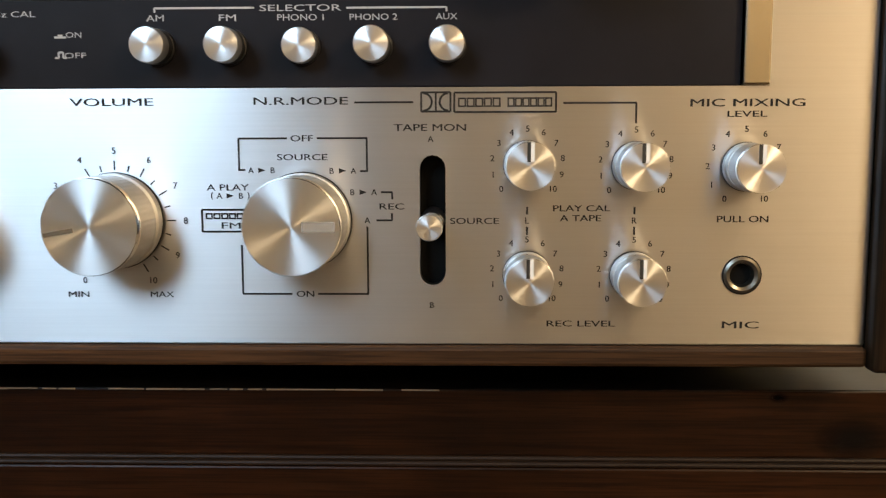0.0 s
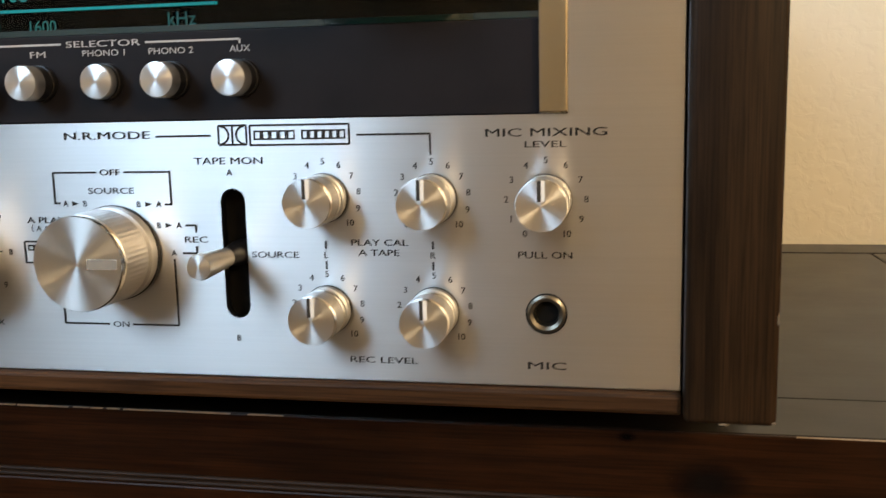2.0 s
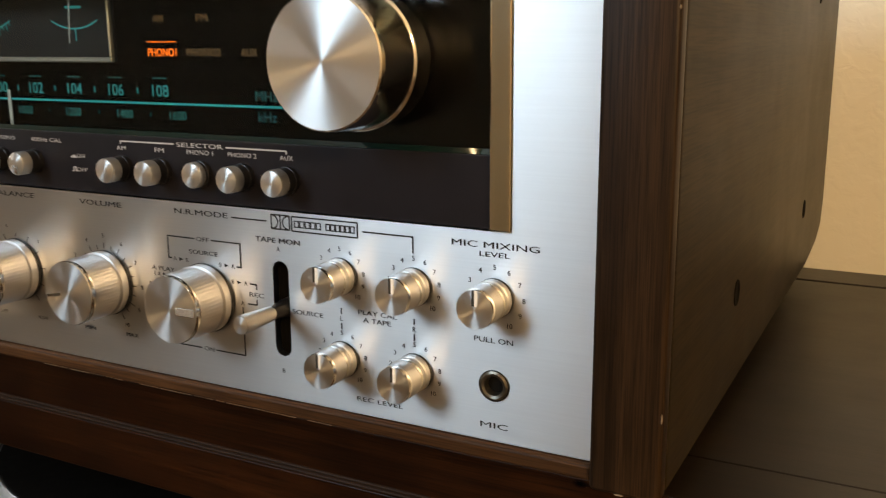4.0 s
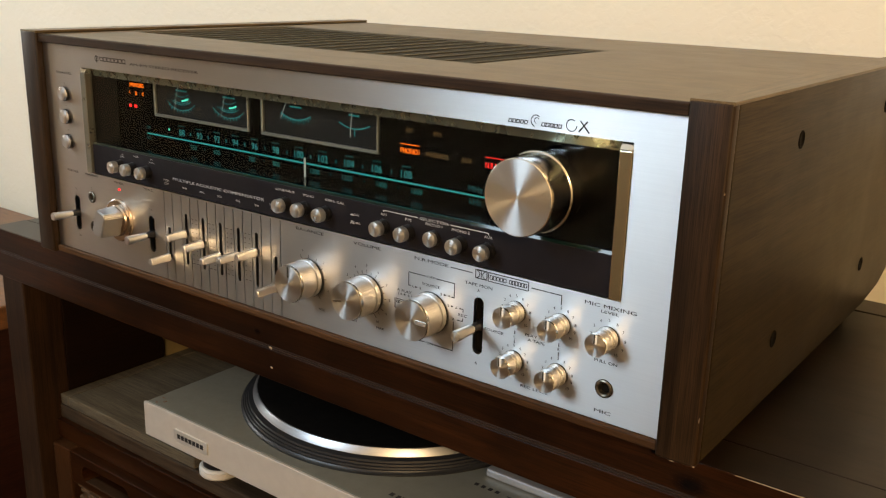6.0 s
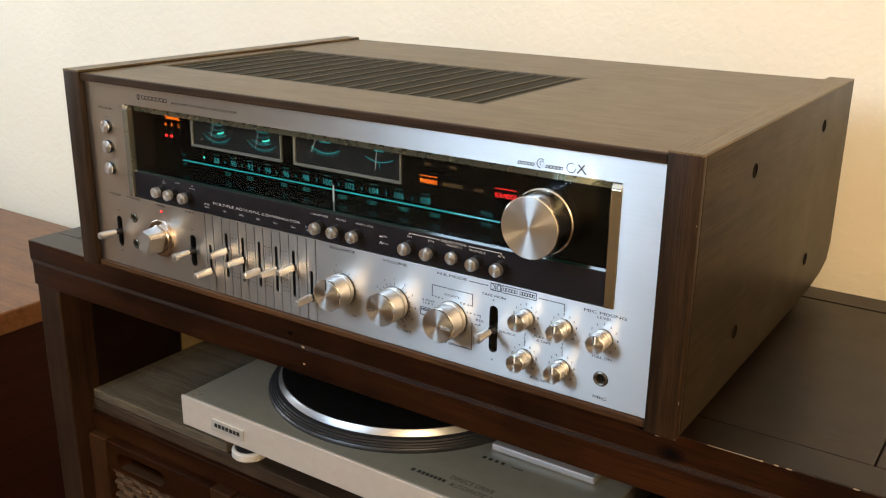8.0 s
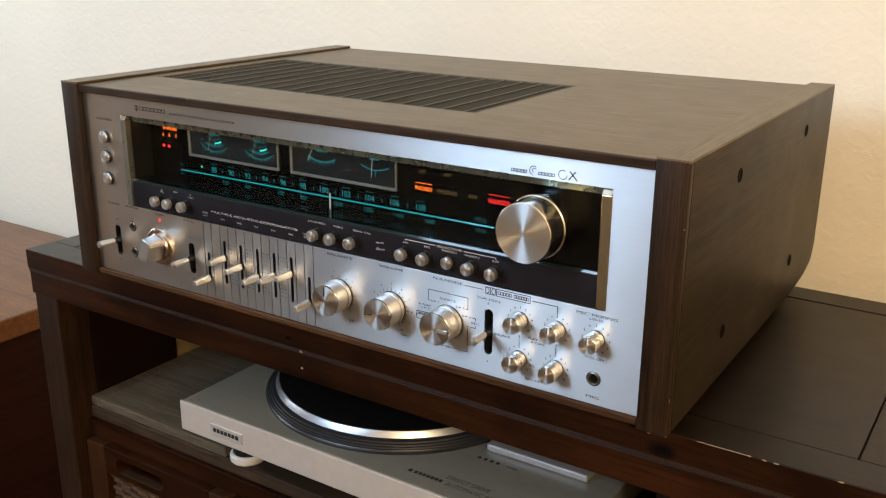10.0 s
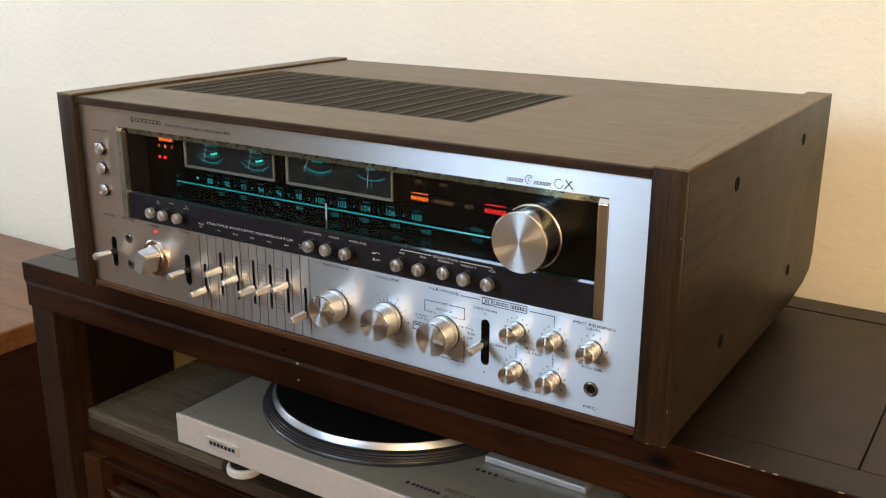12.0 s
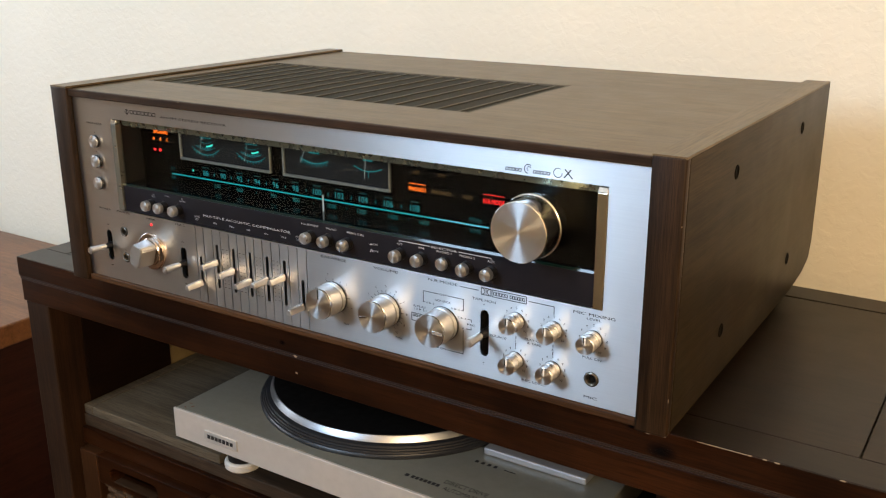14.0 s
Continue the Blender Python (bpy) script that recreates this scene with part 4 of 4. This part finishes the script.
# ---- receiver: knobs, levers, buttons ----
def knob(x, z, r, length, mark, ridged=True, collar=True, label=""):
    """A turned aluminium knob: collar, fluted grip, spun face and a pointer mark."""
    prof = [(r * 1.0, 0.0012), (r * 1.0, length * 0.22), (r * 0.93, length * 0.24), (r * 0.93, length * 0.28), (r * 0.98, length * 0.30), (r * 0.98, length * 0.9)]
    seg = 120
    bm = bmesh.new()
    lathe(bm, prof, (x, 0, z), "y", seg)
    if ridged:
        for vv in bm.verts:
            d = -vv.co.y
            if length * 0.5 < d or abs(d - length * 0.30) < 1e-5:
                a = math.atan2(vv.co.z - z, vv.co.x - x)
                k = 1 - 0.005 * (round(a / (2 * math.pi / seg)) % 2)
                vv.co.x, vv.co.z = x + (vv.co.x - x) * k, z + (vv.co.z - z) * k
    kn = part("knob", bm, M["turned"], rx, label or "turned aluminium knob with a spun face")
    part("rim", lathe(bmesh.new(), [(r * 0.98, length * 0.9), (r * 0.975, length * 0.97), (r * 0.95, length)], (x, 0, z), "y", seg), M["polished"], kn, "", True)
    part("cap", lathe(bmesh.new(), [(r * 0.95, length), (0, length)], (x, 0, z), "y", seg), M["spun"], kn, "spun aluminium face")
    # the shade between knob and panel, drawn as a black disc
    part("shadow_gap", lathe(bmesh.new(), [(r * 1.02, 0.0002), (r * 1.02, 0.0012), (0, 0.0012)], (x, 0, z), "y", 48), M["black"], kn, "black disc drawn for the shadow behind the knob", True)
    if r < 0.01:
        part("groove_line", lathe(bmesh.new(), [(r * 0.985, length * 0.40), (r * 1.0, length * 0.42), (r * 1.0, length * 0.46), (r * 0.985, length * 0.48)], (x, 0, z), "y", 48), M["polished"], kn, "bright turned line round the grip", True)
    if mark is not None:
        ang, r0, r1, w, mm = mark
        # small knobs: the groove's shaded and gleaming flanks are two flat colours
        flanks = [(-w / 2, w / 2, mm)] if r > 0.01 else [(0.0, w / 2, "mark_dark"), (-w / 2, 0.0, mm)]
        for w0, w1, tone in flanks:
            bm = bmesh.new()
            box(bm, r0, r1, -length - 0.0002, -length + 0.0002, w0, w1)
            bmesh.ops.transform(bm, verts=bm.verts, matrix=Matrix.Translation((x, 0, z)) @ pose(0, 0, 0, 0, -ang, 0))
            part("pointer_mark", bm, M[tone], kn)
    return kn


BIG = 0.0141
knob(0.3240, KZ, BIG, 0.0210, (90, 0.0045, 0.0130, 0.0014, "mark_dark"))
knob(0.3798, KZ, BIG, 0.0210, (190, 0.0045, 0.0130, 0.0012, "turned_dark"))
knob(0.4357, KZ, BIG, 0.0210, (0, 0.0030, 0.0122, 0.0028, "mark_light"))
for x, z in ((0.5015, 0.0836), (0.5329, 0.0832), (0.5015, 0.0512), (0.5329, 0.0511), (0.5645, 0.0828)):
    knob(x, z, 0.0070, 0.0160, (90, 0.0012, 0.0066, 0.0020, "mark_glint"), label="small turned aluminium level knob")
# tuning knob
TX, TZ = 0.5163, 0.1625
tk = part("tuning_knob", lathe(bmesh.new(), [(0.0228, -0.003), (0.0228, 0.0058), (0.0225, 0.0060), (0.0225, 0.0070), (0.0233, 0.0072), (0.0232, 0.0120), (0.0226, 0.0265)], (TX, 0, TZ), "y", 96), M["turned_dark"], rx, "large turned aluminium tuning knob", True)
part("rim", lathe(bmesh.new(), [(0.0226, 0.0265), (0.0224, 0.0283), (0.0219, 0.0288)], (TX, 0, TZ), "y", 96), M["polished"], tk, "", True)
part("cap", lathe(bmesh.new(), [(0.0219, 0.0288), (0, 0.0288)], (TX, 0, TZ), "y", 96), M["spun"], tk, "spun aluminium face")
part("collar", lathe(bmesh.new(), [(0.0236, 0.0072), (0.0240, 0.0077), (0.0240, 0.0088), (0.0236, 0.0093), (0.0231, 0.0095)], (TX, 0, TZ), "y", 96), M["polished"], tk, "bright metal collar", True)
# timer knob: round skirt and a winged grip
kx, kz = 0.0972, 0.0702
tm = part("timer_knob", lathe(bmesh.new(), [(0.0186, 0.0002), (0.0186, 0.0020), (0.0176, 0.0030), (0.0135, 0.0030), (0.0125, 0.0042), (0, 0.0042)], (kx, 0, kz), "y", 48), M["skirt"], rx, "winged aluminium selector knob on a polished skirt", True)
bm = bmesh.new()
prism(bm, [(-0.0062, -0.0118), (0.0062, -0.0118), (0.0088, -0.0090), (0.0088, 0.0090), (0.0062, 0.0118), (-0.0062, 0.0118), (-0.0088, 0.0090), (-0.0088, -0.0090)], -0.0220, -0.0043)
for vv in bm.verts:
    if vv.co.y < -0.02:
        vv.co.x *= 0.78
        vv.co.z *= 0.96
bmesh.ops.bevel(bm, geom=list(bm.edges), offset=0.0008, segments=2, affect="EDGES")
bmesh.ops.transform(bm, verts=bm.verts, matrix=Matrix.Translation((kx, 0, kz)) @ pose(0, 0, 0, 0, 20, 0))
part("grip", bm, M["lever"], tm, "", True)
part("timer_lamp", lathe(bmesh.new(), [(0.0013, 0), (0.0012, 0.0006), (0, 0.0009)], (0.0984, 0, 0.0972), "y", 12), M["red"], rx, "glowing red indicator lamp")
# toggle levers
for x, z0, z1, zt in LEVERS:
    zc = (z0 + z1) / 2
    lv = part("toggle_lever", lathe(bmesh.new(), [(0.0022, -0.004), (0.0022, 0.008), (0.0029, 0.0085), (0.0037, 0.0248), (0.0034, 0.0260)], (0, 0, 0), "y", 24), M["lever"], rx, "aluminium toggle lever", True)
    boot = part("boot", lathe(bmesh.new(), [(0.0037, -0.006), (0.0036, 0.0), (0.0026, 0.006), (0.0019, 0.0082)], (0, 0, 0), "y", 16), M["black"], None, "black lever base", True)
    tip = part("tip", lathe(bmesh.new(), [(0.0034, 0.0260), (0, 0.0262)], (0, 0, 0), "y", 24), M["button_cap"], None, "spun lever end")
    tip.parent = lv
    tilt = math.degrees(math.atan2(zt - zc, 0.026))
    boot.parent = lv
    lv.matrix_parent_inverse = rx.matrix_world.inverted()
    lv.matrix_basis = pose(x, 0.001, zc, -tilt, 0, 0)
# slider caps
for x, z0, z1, zc in SLIDERS:
    bm = bmesh.new()
    prism(bm, [(-0.0026, -0.0026), (0.0026, -0.0026), (0.0030, -0.0004), (0.0018, 0.0034), (-0.0018, 0.0034), (-0.0030, -0.0004)], -0.0205, -0.0015)
    for vv in bm.verts:
        if vv.co.y < -0.01:
            vv.co.z = vv.co.z * 0.8 - 0.0003
    bmesh.ops.bevel(bm, geom=list(bm.edges), offset=0.0005, segments=2, affect="EDGES")
    bmesh.ops.translate(bm, verts=bm.verts, vec=(x, 0, zc))
    sc = part("slider_cap", bm, M["panel_small"], rx, "aluminium slider cap", True)
    part("slider_stem", new_box(x - 0.0008, x + 0.0008, -0.0016, 0.0070, zc - 0.0018, zc + 0.0018), M["black"], sc)
# push buttons
BZ = 0.1178


def button(x, z, r, y0, length, mm="black"):
    b = part("push_button", lathe(bmesh.new(), [(r * 1.06, 0), (r * 1.06, 0.0020), (r, 0.0021), (r, length * 0.55)], (x, y0, z), "y", 32), M[mm], rx, "round push button with a spun metal face", True)
    part("sleeve", lathe(bmesh.new(), [(r, length * 0.55), (r, length * 0.94), (r * 0.95, length)], (x, y0, z), "y", 32), M["turned"], b, "", True)
    part("cap", lathe(bmesh.new(), [(r * 0.95, length), (r * 0.8, length + r * 0.02), (r * 0.5, length + r * 0.045), (r * 0.2, length + r * 0.055), (0, length + r * 0.057)], (x, y0, z), "y", 32), M["button_cap"], b, "", True)


for x in (0.3937, 0.4148, 0.4360, 0.4570, 0.4783, 0.3005, 0.3195, 0.3405, 0.1010, 0.1180, 0.1380):
    button(x, BZ, 0.0051, 0.0015, 0.0062 if x == 0.4360 else 0.0105)
for z in (0.1722, 0.1522, 0.1302):
    button(0.0283, z, 0.0060, 0.0, 0.0040, "black")
# jack sockets
for x, z, r in JACKS:
    jk = part("jack_socket", lathe(bmesh.new(), [(r + 0.0002, -0.002), (r + 0.0002, 0.0006), (r - 0.0006, 0.0010), (r - 0.0016, 0.0006), (r - 0.0020, -0.002), (r - 0.0022, -0.006)], (x, 0, z), "y", 32), M["socket"], rx, "metal-rimmed jack socket", True)
    part("socket_hole", lathe(bmesh.new(), [(r - 0.0019, -0.0022), (0, -0.0022)], (x, 0, z), "y", 24), M["matt_black"], jk)
    part("socket_ring", lathe(bmesh.new(), [(r + 0.0006, 0.0001), (r + 0.0006, 0.0004), (r + 0.0001, 0.0004)], (x, 0, z), "y", 32), M["black"], jk, "", True)

# ---- receiver: lettering ----
PY = -0.00018


def lettering(items, mm, parent, y, name="lettering"):
    bm = bmesh.new()
    for it in items:
        if isinstance(it[0], str):
            write(bm, it[0], it[1], it[2], it[3], y, it[4] if len(it) > 4 else None)
        else:
            rect(bm, *it, y + 0.00008, 0.0001)
    return part(name, bm, M[mm], parent)


LW = 0.00028


def hline(x0, x1, z):
    return (x0, x1, z - LW, z + LW)


def vline(x, z0, z1):
    return (x - LW, x + LW, z0, z1)


def arrow(bm, x, z, s, y):
    bm.faces.new([bm.verts.new(q) for q in ((x - s, y, z - s * 0.7), (x + s, y, z), (x - s, y, z + s * 0.7))])


lettering([("VOLUME", 0.3798, 0.1021, 0.0022, 0.0247)], "ink", panel, PY)
lettering([("BALANCE", 0.3254, 0.1024, 0.0022, 0.0275)], "ink", panel, PY)
lettering([("N.R.MODE", 0.4355, 0.1022, 0.0022, 0.0276), hline(0.4511, 0.4683, 0.1017)], "ink", panel, PY)
lettering([hline(0.5117, 0.5328, 0.1013), vline(0.5327, 0.0954, 0.1013)], "ink", panel, PY)
lettering([("MIC MIXING", 0.5645, 0.1012, 0.0022, 0.0327), ("LEVEL", 0.5645, 0.0980, 0.0017, 0.0113)], "ink", panel, PY)
lettering([("TAPE MON", 0.4731, 0.0944, 0.0020, 0.0210), ("A", 0.4733, 0.0911, 0.0017)], "ink", panel, PY)
lettering([("B", 0.4735, 0.0420, 0.0017)], "ink", panel, PY)
lettering([("SOURCE", 0.4861, 0.0671, 0.0018, 0.0143)], "ink", panel, PY)
lettering([("PLAY CAL", 0.5174, 0.0708, 0.0018, 0.0166), ("A TAPE", 0.5171, 0.0679, 0.0018, 0.0120)], "ink", panel, PY)
lettering([("REC LEVEL", 0.5176, 0.0365, 0.0018, 0.0201)], "ink", panel, PY)
lettering([("PULL ON", 0.5642, 0.0676, 0.0019, 0.0148)], "ink", panel, PY)
lettering([("MIC", 0.5646, 0.0362, 0.0021, 0.0107)], "ink", panel, PY)
lettering([vline(0.5015, 0.0690, 0.0712), ("L", 0.5015, 0.0672, 0.0018), vline(0.5015, 0.0630, 0.0654)], "ink", panel, PY)
lettering([vline(0.5328, 0.0690, 0.0712), ("R", 0.5328, 0.0672, 0.0018), vline(0.5328, 0.0630, 0.0654)], "ink", panel, PY)
bm = bmesh.new()
for it in (hline(0.4169, 0.4312, 0.0914), hline(0.4400, 0.4549, 0.0914), vline(0.4169, 0.0822, 0.0914), vline(0.4546, 0.0818, 0.0914), hline(0.4166, 0.4187, 0.0822), hline(0.4525, 0.4549, 0.0818)):
    rect(bm, *it, PY + 0.00008, 0.0001)
write(bm, "OFF", 0.4356, 0.0914, 0.0018, PY, 0.0066)
write(bm, "SOURCE", 0.4356, 0.0859, 0.0018, PY, 0.0148)
for x, z, a, b in ((0.4236, 0.0821, "A", "B"), (0.4474, 0.0819, "B", "A"), (0.4534, 0.0756, "B", "A"), (0.4140, 0.0746, "A", "B")):
    write(bm, a, x - 0.0032, z, 0.0017, PY)
    arrow(bm, x, z, 0.0011, PY)
    write(bm, b, x + 0.0032, z, 0.0017, PY)
for it in (hline(0.4586, 0.4620, 0.0756), vline(0.4619, 0.0735, 0.0756), vline(0.4618, 0.0673, 0.0694), hline(0.4572, 0.4619, 0.0673), vline(0.4545, 0.0453, 0.0655), hline(0.4395, 0.4546, 0.0453), hline(0.4170, 0.4318, 0.0453), vline(0.4170, 0.0453, 0.0600)):
    rect(bm, *it, PY + 0.00008, 0.0001)
write(bm, "REC", 0.4618, 0.0714, 0.0018, PY, 0.0072)
write(bm, "A", 0.4545, 0.0673, 0.0017, PY)
write(bm, "ON", 0.4357, 0.0453, 0.0018, PY, 0.0052)
write(bm, "(", 0.4086, 0.0746, 0.0019, PY)
write(bm, ")", 0.4194, 0.0746, 0.0019, PY)
write(bm, "A PLAY", 0.4133, 0.0771, 0.0018, PY, 0.0125)
for it in (hline(0.4054, 0.4230, 0.0705), hline(0.4054, 0.4230, 0.0640), vline(0.4054, 0.0640, 0.0705)):
    rect(bm, *it, PY + 0.00008, 0.0001)
strokes(bm, 0.4067, 0.4183, 0.0686, 0.0018, PY + 0.00008, 5)
write(bm, "FM", 0.4140, 0.0658, 0.0018, PY, 0.0056)
part("mode_legend", bm, M["ink"], panel)
# twin-square emblem and framed mark
bm = bmesh.new()
for it in (hline(0.4706, 0.4791, 0.1045), hline(0.4706, 0.4791, 0.0990), vline(0.4706, 0.0990, 0.1045), vline(0.4791, 0.0990, 0.1045), vline(0.47485, 0.0990, 0.1045), hline(0.4802, 0.5096, 0.1044), hline(0.4802, 0.5096, 0.0988), vline(0.4802, 0.0988, 0.1044), vline(0.5096, 0.0988, 0.1044)):
    rect(bm, *it, PY + 0.00008, 0.0001)
for sx, cx in ((1, 0.4712), (-1, 0.4785)):
    arc(bm, cx, 0.10175, 0.0025, 0 if sx > 0 else 180, 180 if sx > 0 else 360, 0.0006, PY)
strokes(bm, 0.4815, 0.4940, 0.1016, 0.0027, PY + 0.00008, 5, 0.24)
strokes(bm, 0.4958, 0.5088, 0.1016, 0.0027, PY + 0.00008, 6, 0.24)
part("emblem", bm, M["ink"], panel)
# knob scales
for x, z in ((0.5015, 0.0836), (0.5329, 0.0832), (0.5015, 0.0512), (0.5329, 0.0511), (0.5645, 0.0828)):
    bm = bmesh.new()
    rr, sweep = (0.0109, 148) if x > 0.55 else (0.0104, 133)
    for i in range(11):
        a = radians(sweep * (i / 5 - 1))
        write(bm, str(i), x + rr * math.sin(a), z + rr * math.cos(a), 0.0018, PY)
    part("knob_scale", bm, M["ink"], panel)
bm = bmesh.new()
for i in range(21):
    spoke(bm, 0.3798, KZ, 0.0150, 0.0178 if i % 2 == 0 else 0.0168, -150 + 15 * i, 0.0004, PY)
for i in range(11):
    a = radians(-150 + 30 * i)
    write(bm, str(i), 0.3798 + 0.0207 * math.sin(a), KZ + 0.0207 * math.cos(a), 0.0019, PY)
write(bm, "MIN", 0.3673, 0.0451, 0.0017, PY, 0.0062)
write(bm, "MAX", 0.3926, 0.0451, 0.0017, PY, 0.0070)
part("volume_scale", bm, M["ink"], panel)
bm = bmesh.new()
for i in range(11):
    spoke(bm, 0.3240, KZ, 0.0150, 0.0178 if i % 2 == 0 else 0.0168, -140 + 28 * i, 0.0004, PY)
for i, s in enumerate("5431012345"):
    if i % 2 == 0:
        a = radians(-140 + 31 * i)
        write(bm, s, 0.3240 + 0.0205 * math.sin(a), KZ + 0.0205 * math.cos(a), 0.0014, PY)
write(bm, "LEFT", 0.3110, 0.0455, 0.0015, PY)
write(bm, "RIGHT", 0.3372, 0.0455, 0.0015, PY)
part("balance_scale", bm, M["ink"], panel)
# left end of the panel
lettering([("SPEAKERS", 0.0290, 0.1902, 0.0018, 0.0225)], "ink", panel, PY)
lettering([("A", 0.0283, 0.1812, 0.0012), ("B", 0.0283, 0.1618, 0.0012), ("C", 0.0283, 0.1402, 0.0012)], "ink", panel, PY)
lettering([("POWER", 0.0312, 0.1040, 0.0019, 0.0170), ("ON", 0.0335, 0.0880, 0.0014), ("OFF", 0.0335, 0.0448, 0.0014)], "ink", panel, PY)
lettering([("PHONES", 0.0590, 0.1040, 0.0019, 0.0190), ("A", 0.0570, 0.0918, 0.0013), ("B", 0.0570, 0.0645, 0.0013)], "ink", panel, PY)
lettering([("TIMER", 0.0984, 0.1028, 0.0018, 0.0135)], "ink", panel, PY)
lettering([("M.A.C.", 0.1402, 0.1035, 0.0019, 0.0135), ("ON", 0.1410, 0.0868, 0.0013), ("OFF", 0.1410, 0.0448, 0.0013)], "ink", panel, PY)
for x in (0.19675, 0.2176, 0.23835, 0.25895):
    bm = bmesh.new()
    for i in range(11):
        for sx in (-1, 1):
            w2 = 0.0012 if i % 5 == 0 else 0.0007
            rect(bm, x + sx * 0.0024 - w2, x + sx * 0.0024 + w2, 0.0510 + i * 0.0037 - 0.00018, 0.0510 + i * 0.0037 + 0.00018, PY + 0.00008, 0.0001)
    part("slider_scale", bm, M["ink"], panel)
# brand mark, small caption and script-like model mark as plain shapes
bm = bmesh.new()
arc(bm, 0.0795, 0.2060, 0.0022, 0, 360, 0.0007, PY, 24)
rect(bm, 0.0791, 0.0799, 0.2028, 0.2080, PY + 0.00008, 0.0001)
strokes(bm, 0.0842, 0.1200, 0.2060, 0.0036, PY + 0.00008, 7, 0.24, 0.0003)
part("brand_mark", bm, M["ink"], panel)
lettering([("AM-FM STEREO RECEIVER", 0.1672, 0.2048, 0.0021, 0.0850)], "ink", panel, PY)
bm = bmesh.new()
strokes(bm, 0.4900, 0.5035, 0.2003, 0.0024, PY + 0.00008, 5, 0.3, 0.00024, 0.3)
arc(bm, 0.5085, 0.2018, 0.0033, 190, 400, 0.0006, PY, 24)
arc(bm, 0.5090, 0.2020, 0.0016, 200, 420, 0.0005, PY, 16)
strokes(bm, 0.5125, 0.5262, 0.2003, 0.0024, PY + 0.00008, 5, 0.3, 0.00024, 0.3)
arc(bm, 0.5318, 0.2018, 0.0033, 90, 395, 0.0006, PY, 24)
for x0, x1 in ((0.5365, 0.5418), (0.5432, 0.5372)):
    d = Vector((x1 - x0, 0, 0.0064)).normalized()
    q = Vector((d.z, 0, -d.x)) * 0.00045
    a3, b3 = Vector((x0, PY, 0.1986)), Vector((x1, PY - 0.00002, 0.2050))
    bm.faces.new([bm.verts.new(w) for w in (a3 - q, a3 + q, b3 + q, b3 - q)])
part("model_mark", bm, M["ink"], panel)
# white lettering on the black strip
SY = 0.0015 - 0.00018
lettering([("SELECTOR", 0.4357, 0.1289, 0.0018, 0.0237), hline(0.3931, 0.4222, 0.1290), hline(0.4491, 0.4780, 0.1288), vline(0.3931, 0.1278, 0.1290), vline(0.4780, 0.1276, 0.1288)], "white_ink", strip, SY)
for s, x, w in (("AM", 0.3932, 0.0052), ("FM", 0.4144, 0.0050), ("PHONO 1", 0.4357, 0.0135), ("PHONO 2", 0.4569, 0.0138), ("AUX", 0.4780, 0.0062)):
    lettering([(s, x, 0.1262, 0.0018, w)], "white_ink", strip, SY)
lettering([("ON", 0.3690, 0.1216, 0.0016, 0.0046), hline(0.3632, 0.3667, 0.1209), (0.3643, 0.3657, 0.1212, 0.1217), ("OFF", 0.3692, 0.1157, 0.0016, 0.0064), hline(0.3632, 0.3643, 0.1150), hline(0.3656, 0.3667, 0.1150), vline(0.3643, 0.1150, 0.1166), vline(0.3656, 0.1150, 0.1166), hline(0.3643, 0.3656, 0.1166)], "white_ink", strip, SY)
lettering([("LOUDNESS", 0.2995, 0.1278, 0.0017, 0.0190)], "white_ink", strip, SY)
lettering([("MONO", 0.3232, 0.1276, 0.0017, 0.0105)], "white_ink", strip, SY)
lettering([("400Hz CAL", 0.3485, 0.1276, 0.0017, 0.0190)], "white_ink", strip, SY)
lettering([("MULTIPLE ACOUSTIC COMPENSATOR", 0.2240, 0.1171, 0.0022, 0.1068)], "white_ink", strip, SY)
lettering([("FILTER", 0.1620, 0.1146, 0.0016), ("LOW", 0.1620, 0.1119, 0.0016)], "white_ink", strip, SY)
lettering([("FILTER", 0.2865, 0.1146, 0.0016), ("HIGH", 0.2865, 0.1119, 0.0016)], "white_ink", strip, SY)
for s, x in (("60Hz", 0.1850), ("250Hz", 0.2062), ("1kHz", 0.2272), ("4kHz", 0.2480), ("16kHz", 0.2690)):
    lettering([(s, x, 0.1116, 0.0016)], "white_ink", strip, SY)
lettering([("METER", 0.0912, 0.1185, 0.0014), ("FM", 0.1040, 0.1280, 0.0013), ("SIGNAL", 0.1040, 0.1262, 0.0012), ("POWER", 0.1232, 0.1288, 0.0013), ("FM", 0.1435, 0.1288, 0.0014), ("MUTING", 0.1435, 0.1264, 0.0014)], "white_ink", strip, SY)
# cable at the back of the shelf
cu = bpy.data.curves.new("cable", "CURVE")
cu.dimensions, cu.bevel_depth, cu.bevel_resolution = "3D", 0.003, 3
sp = cu.splines.new("BEZIER")
sp.bezier_points.add(2)
for bp, q in zip(sp.bezier_points, ((-0.13, 0.27, SH + 0.0152), (-0.115, 0.30, SH + 0.0152), (-0.10, 0.36, SH + 0.0152))):
    bp.co = q
    bp.handle_left_type = bp.handle_right_type = "AUTO"
cu.materials.append(M["yellow"])
tagged(new("cable", cu), "yellow cable lying on the grey board behind the turntable", "cable")
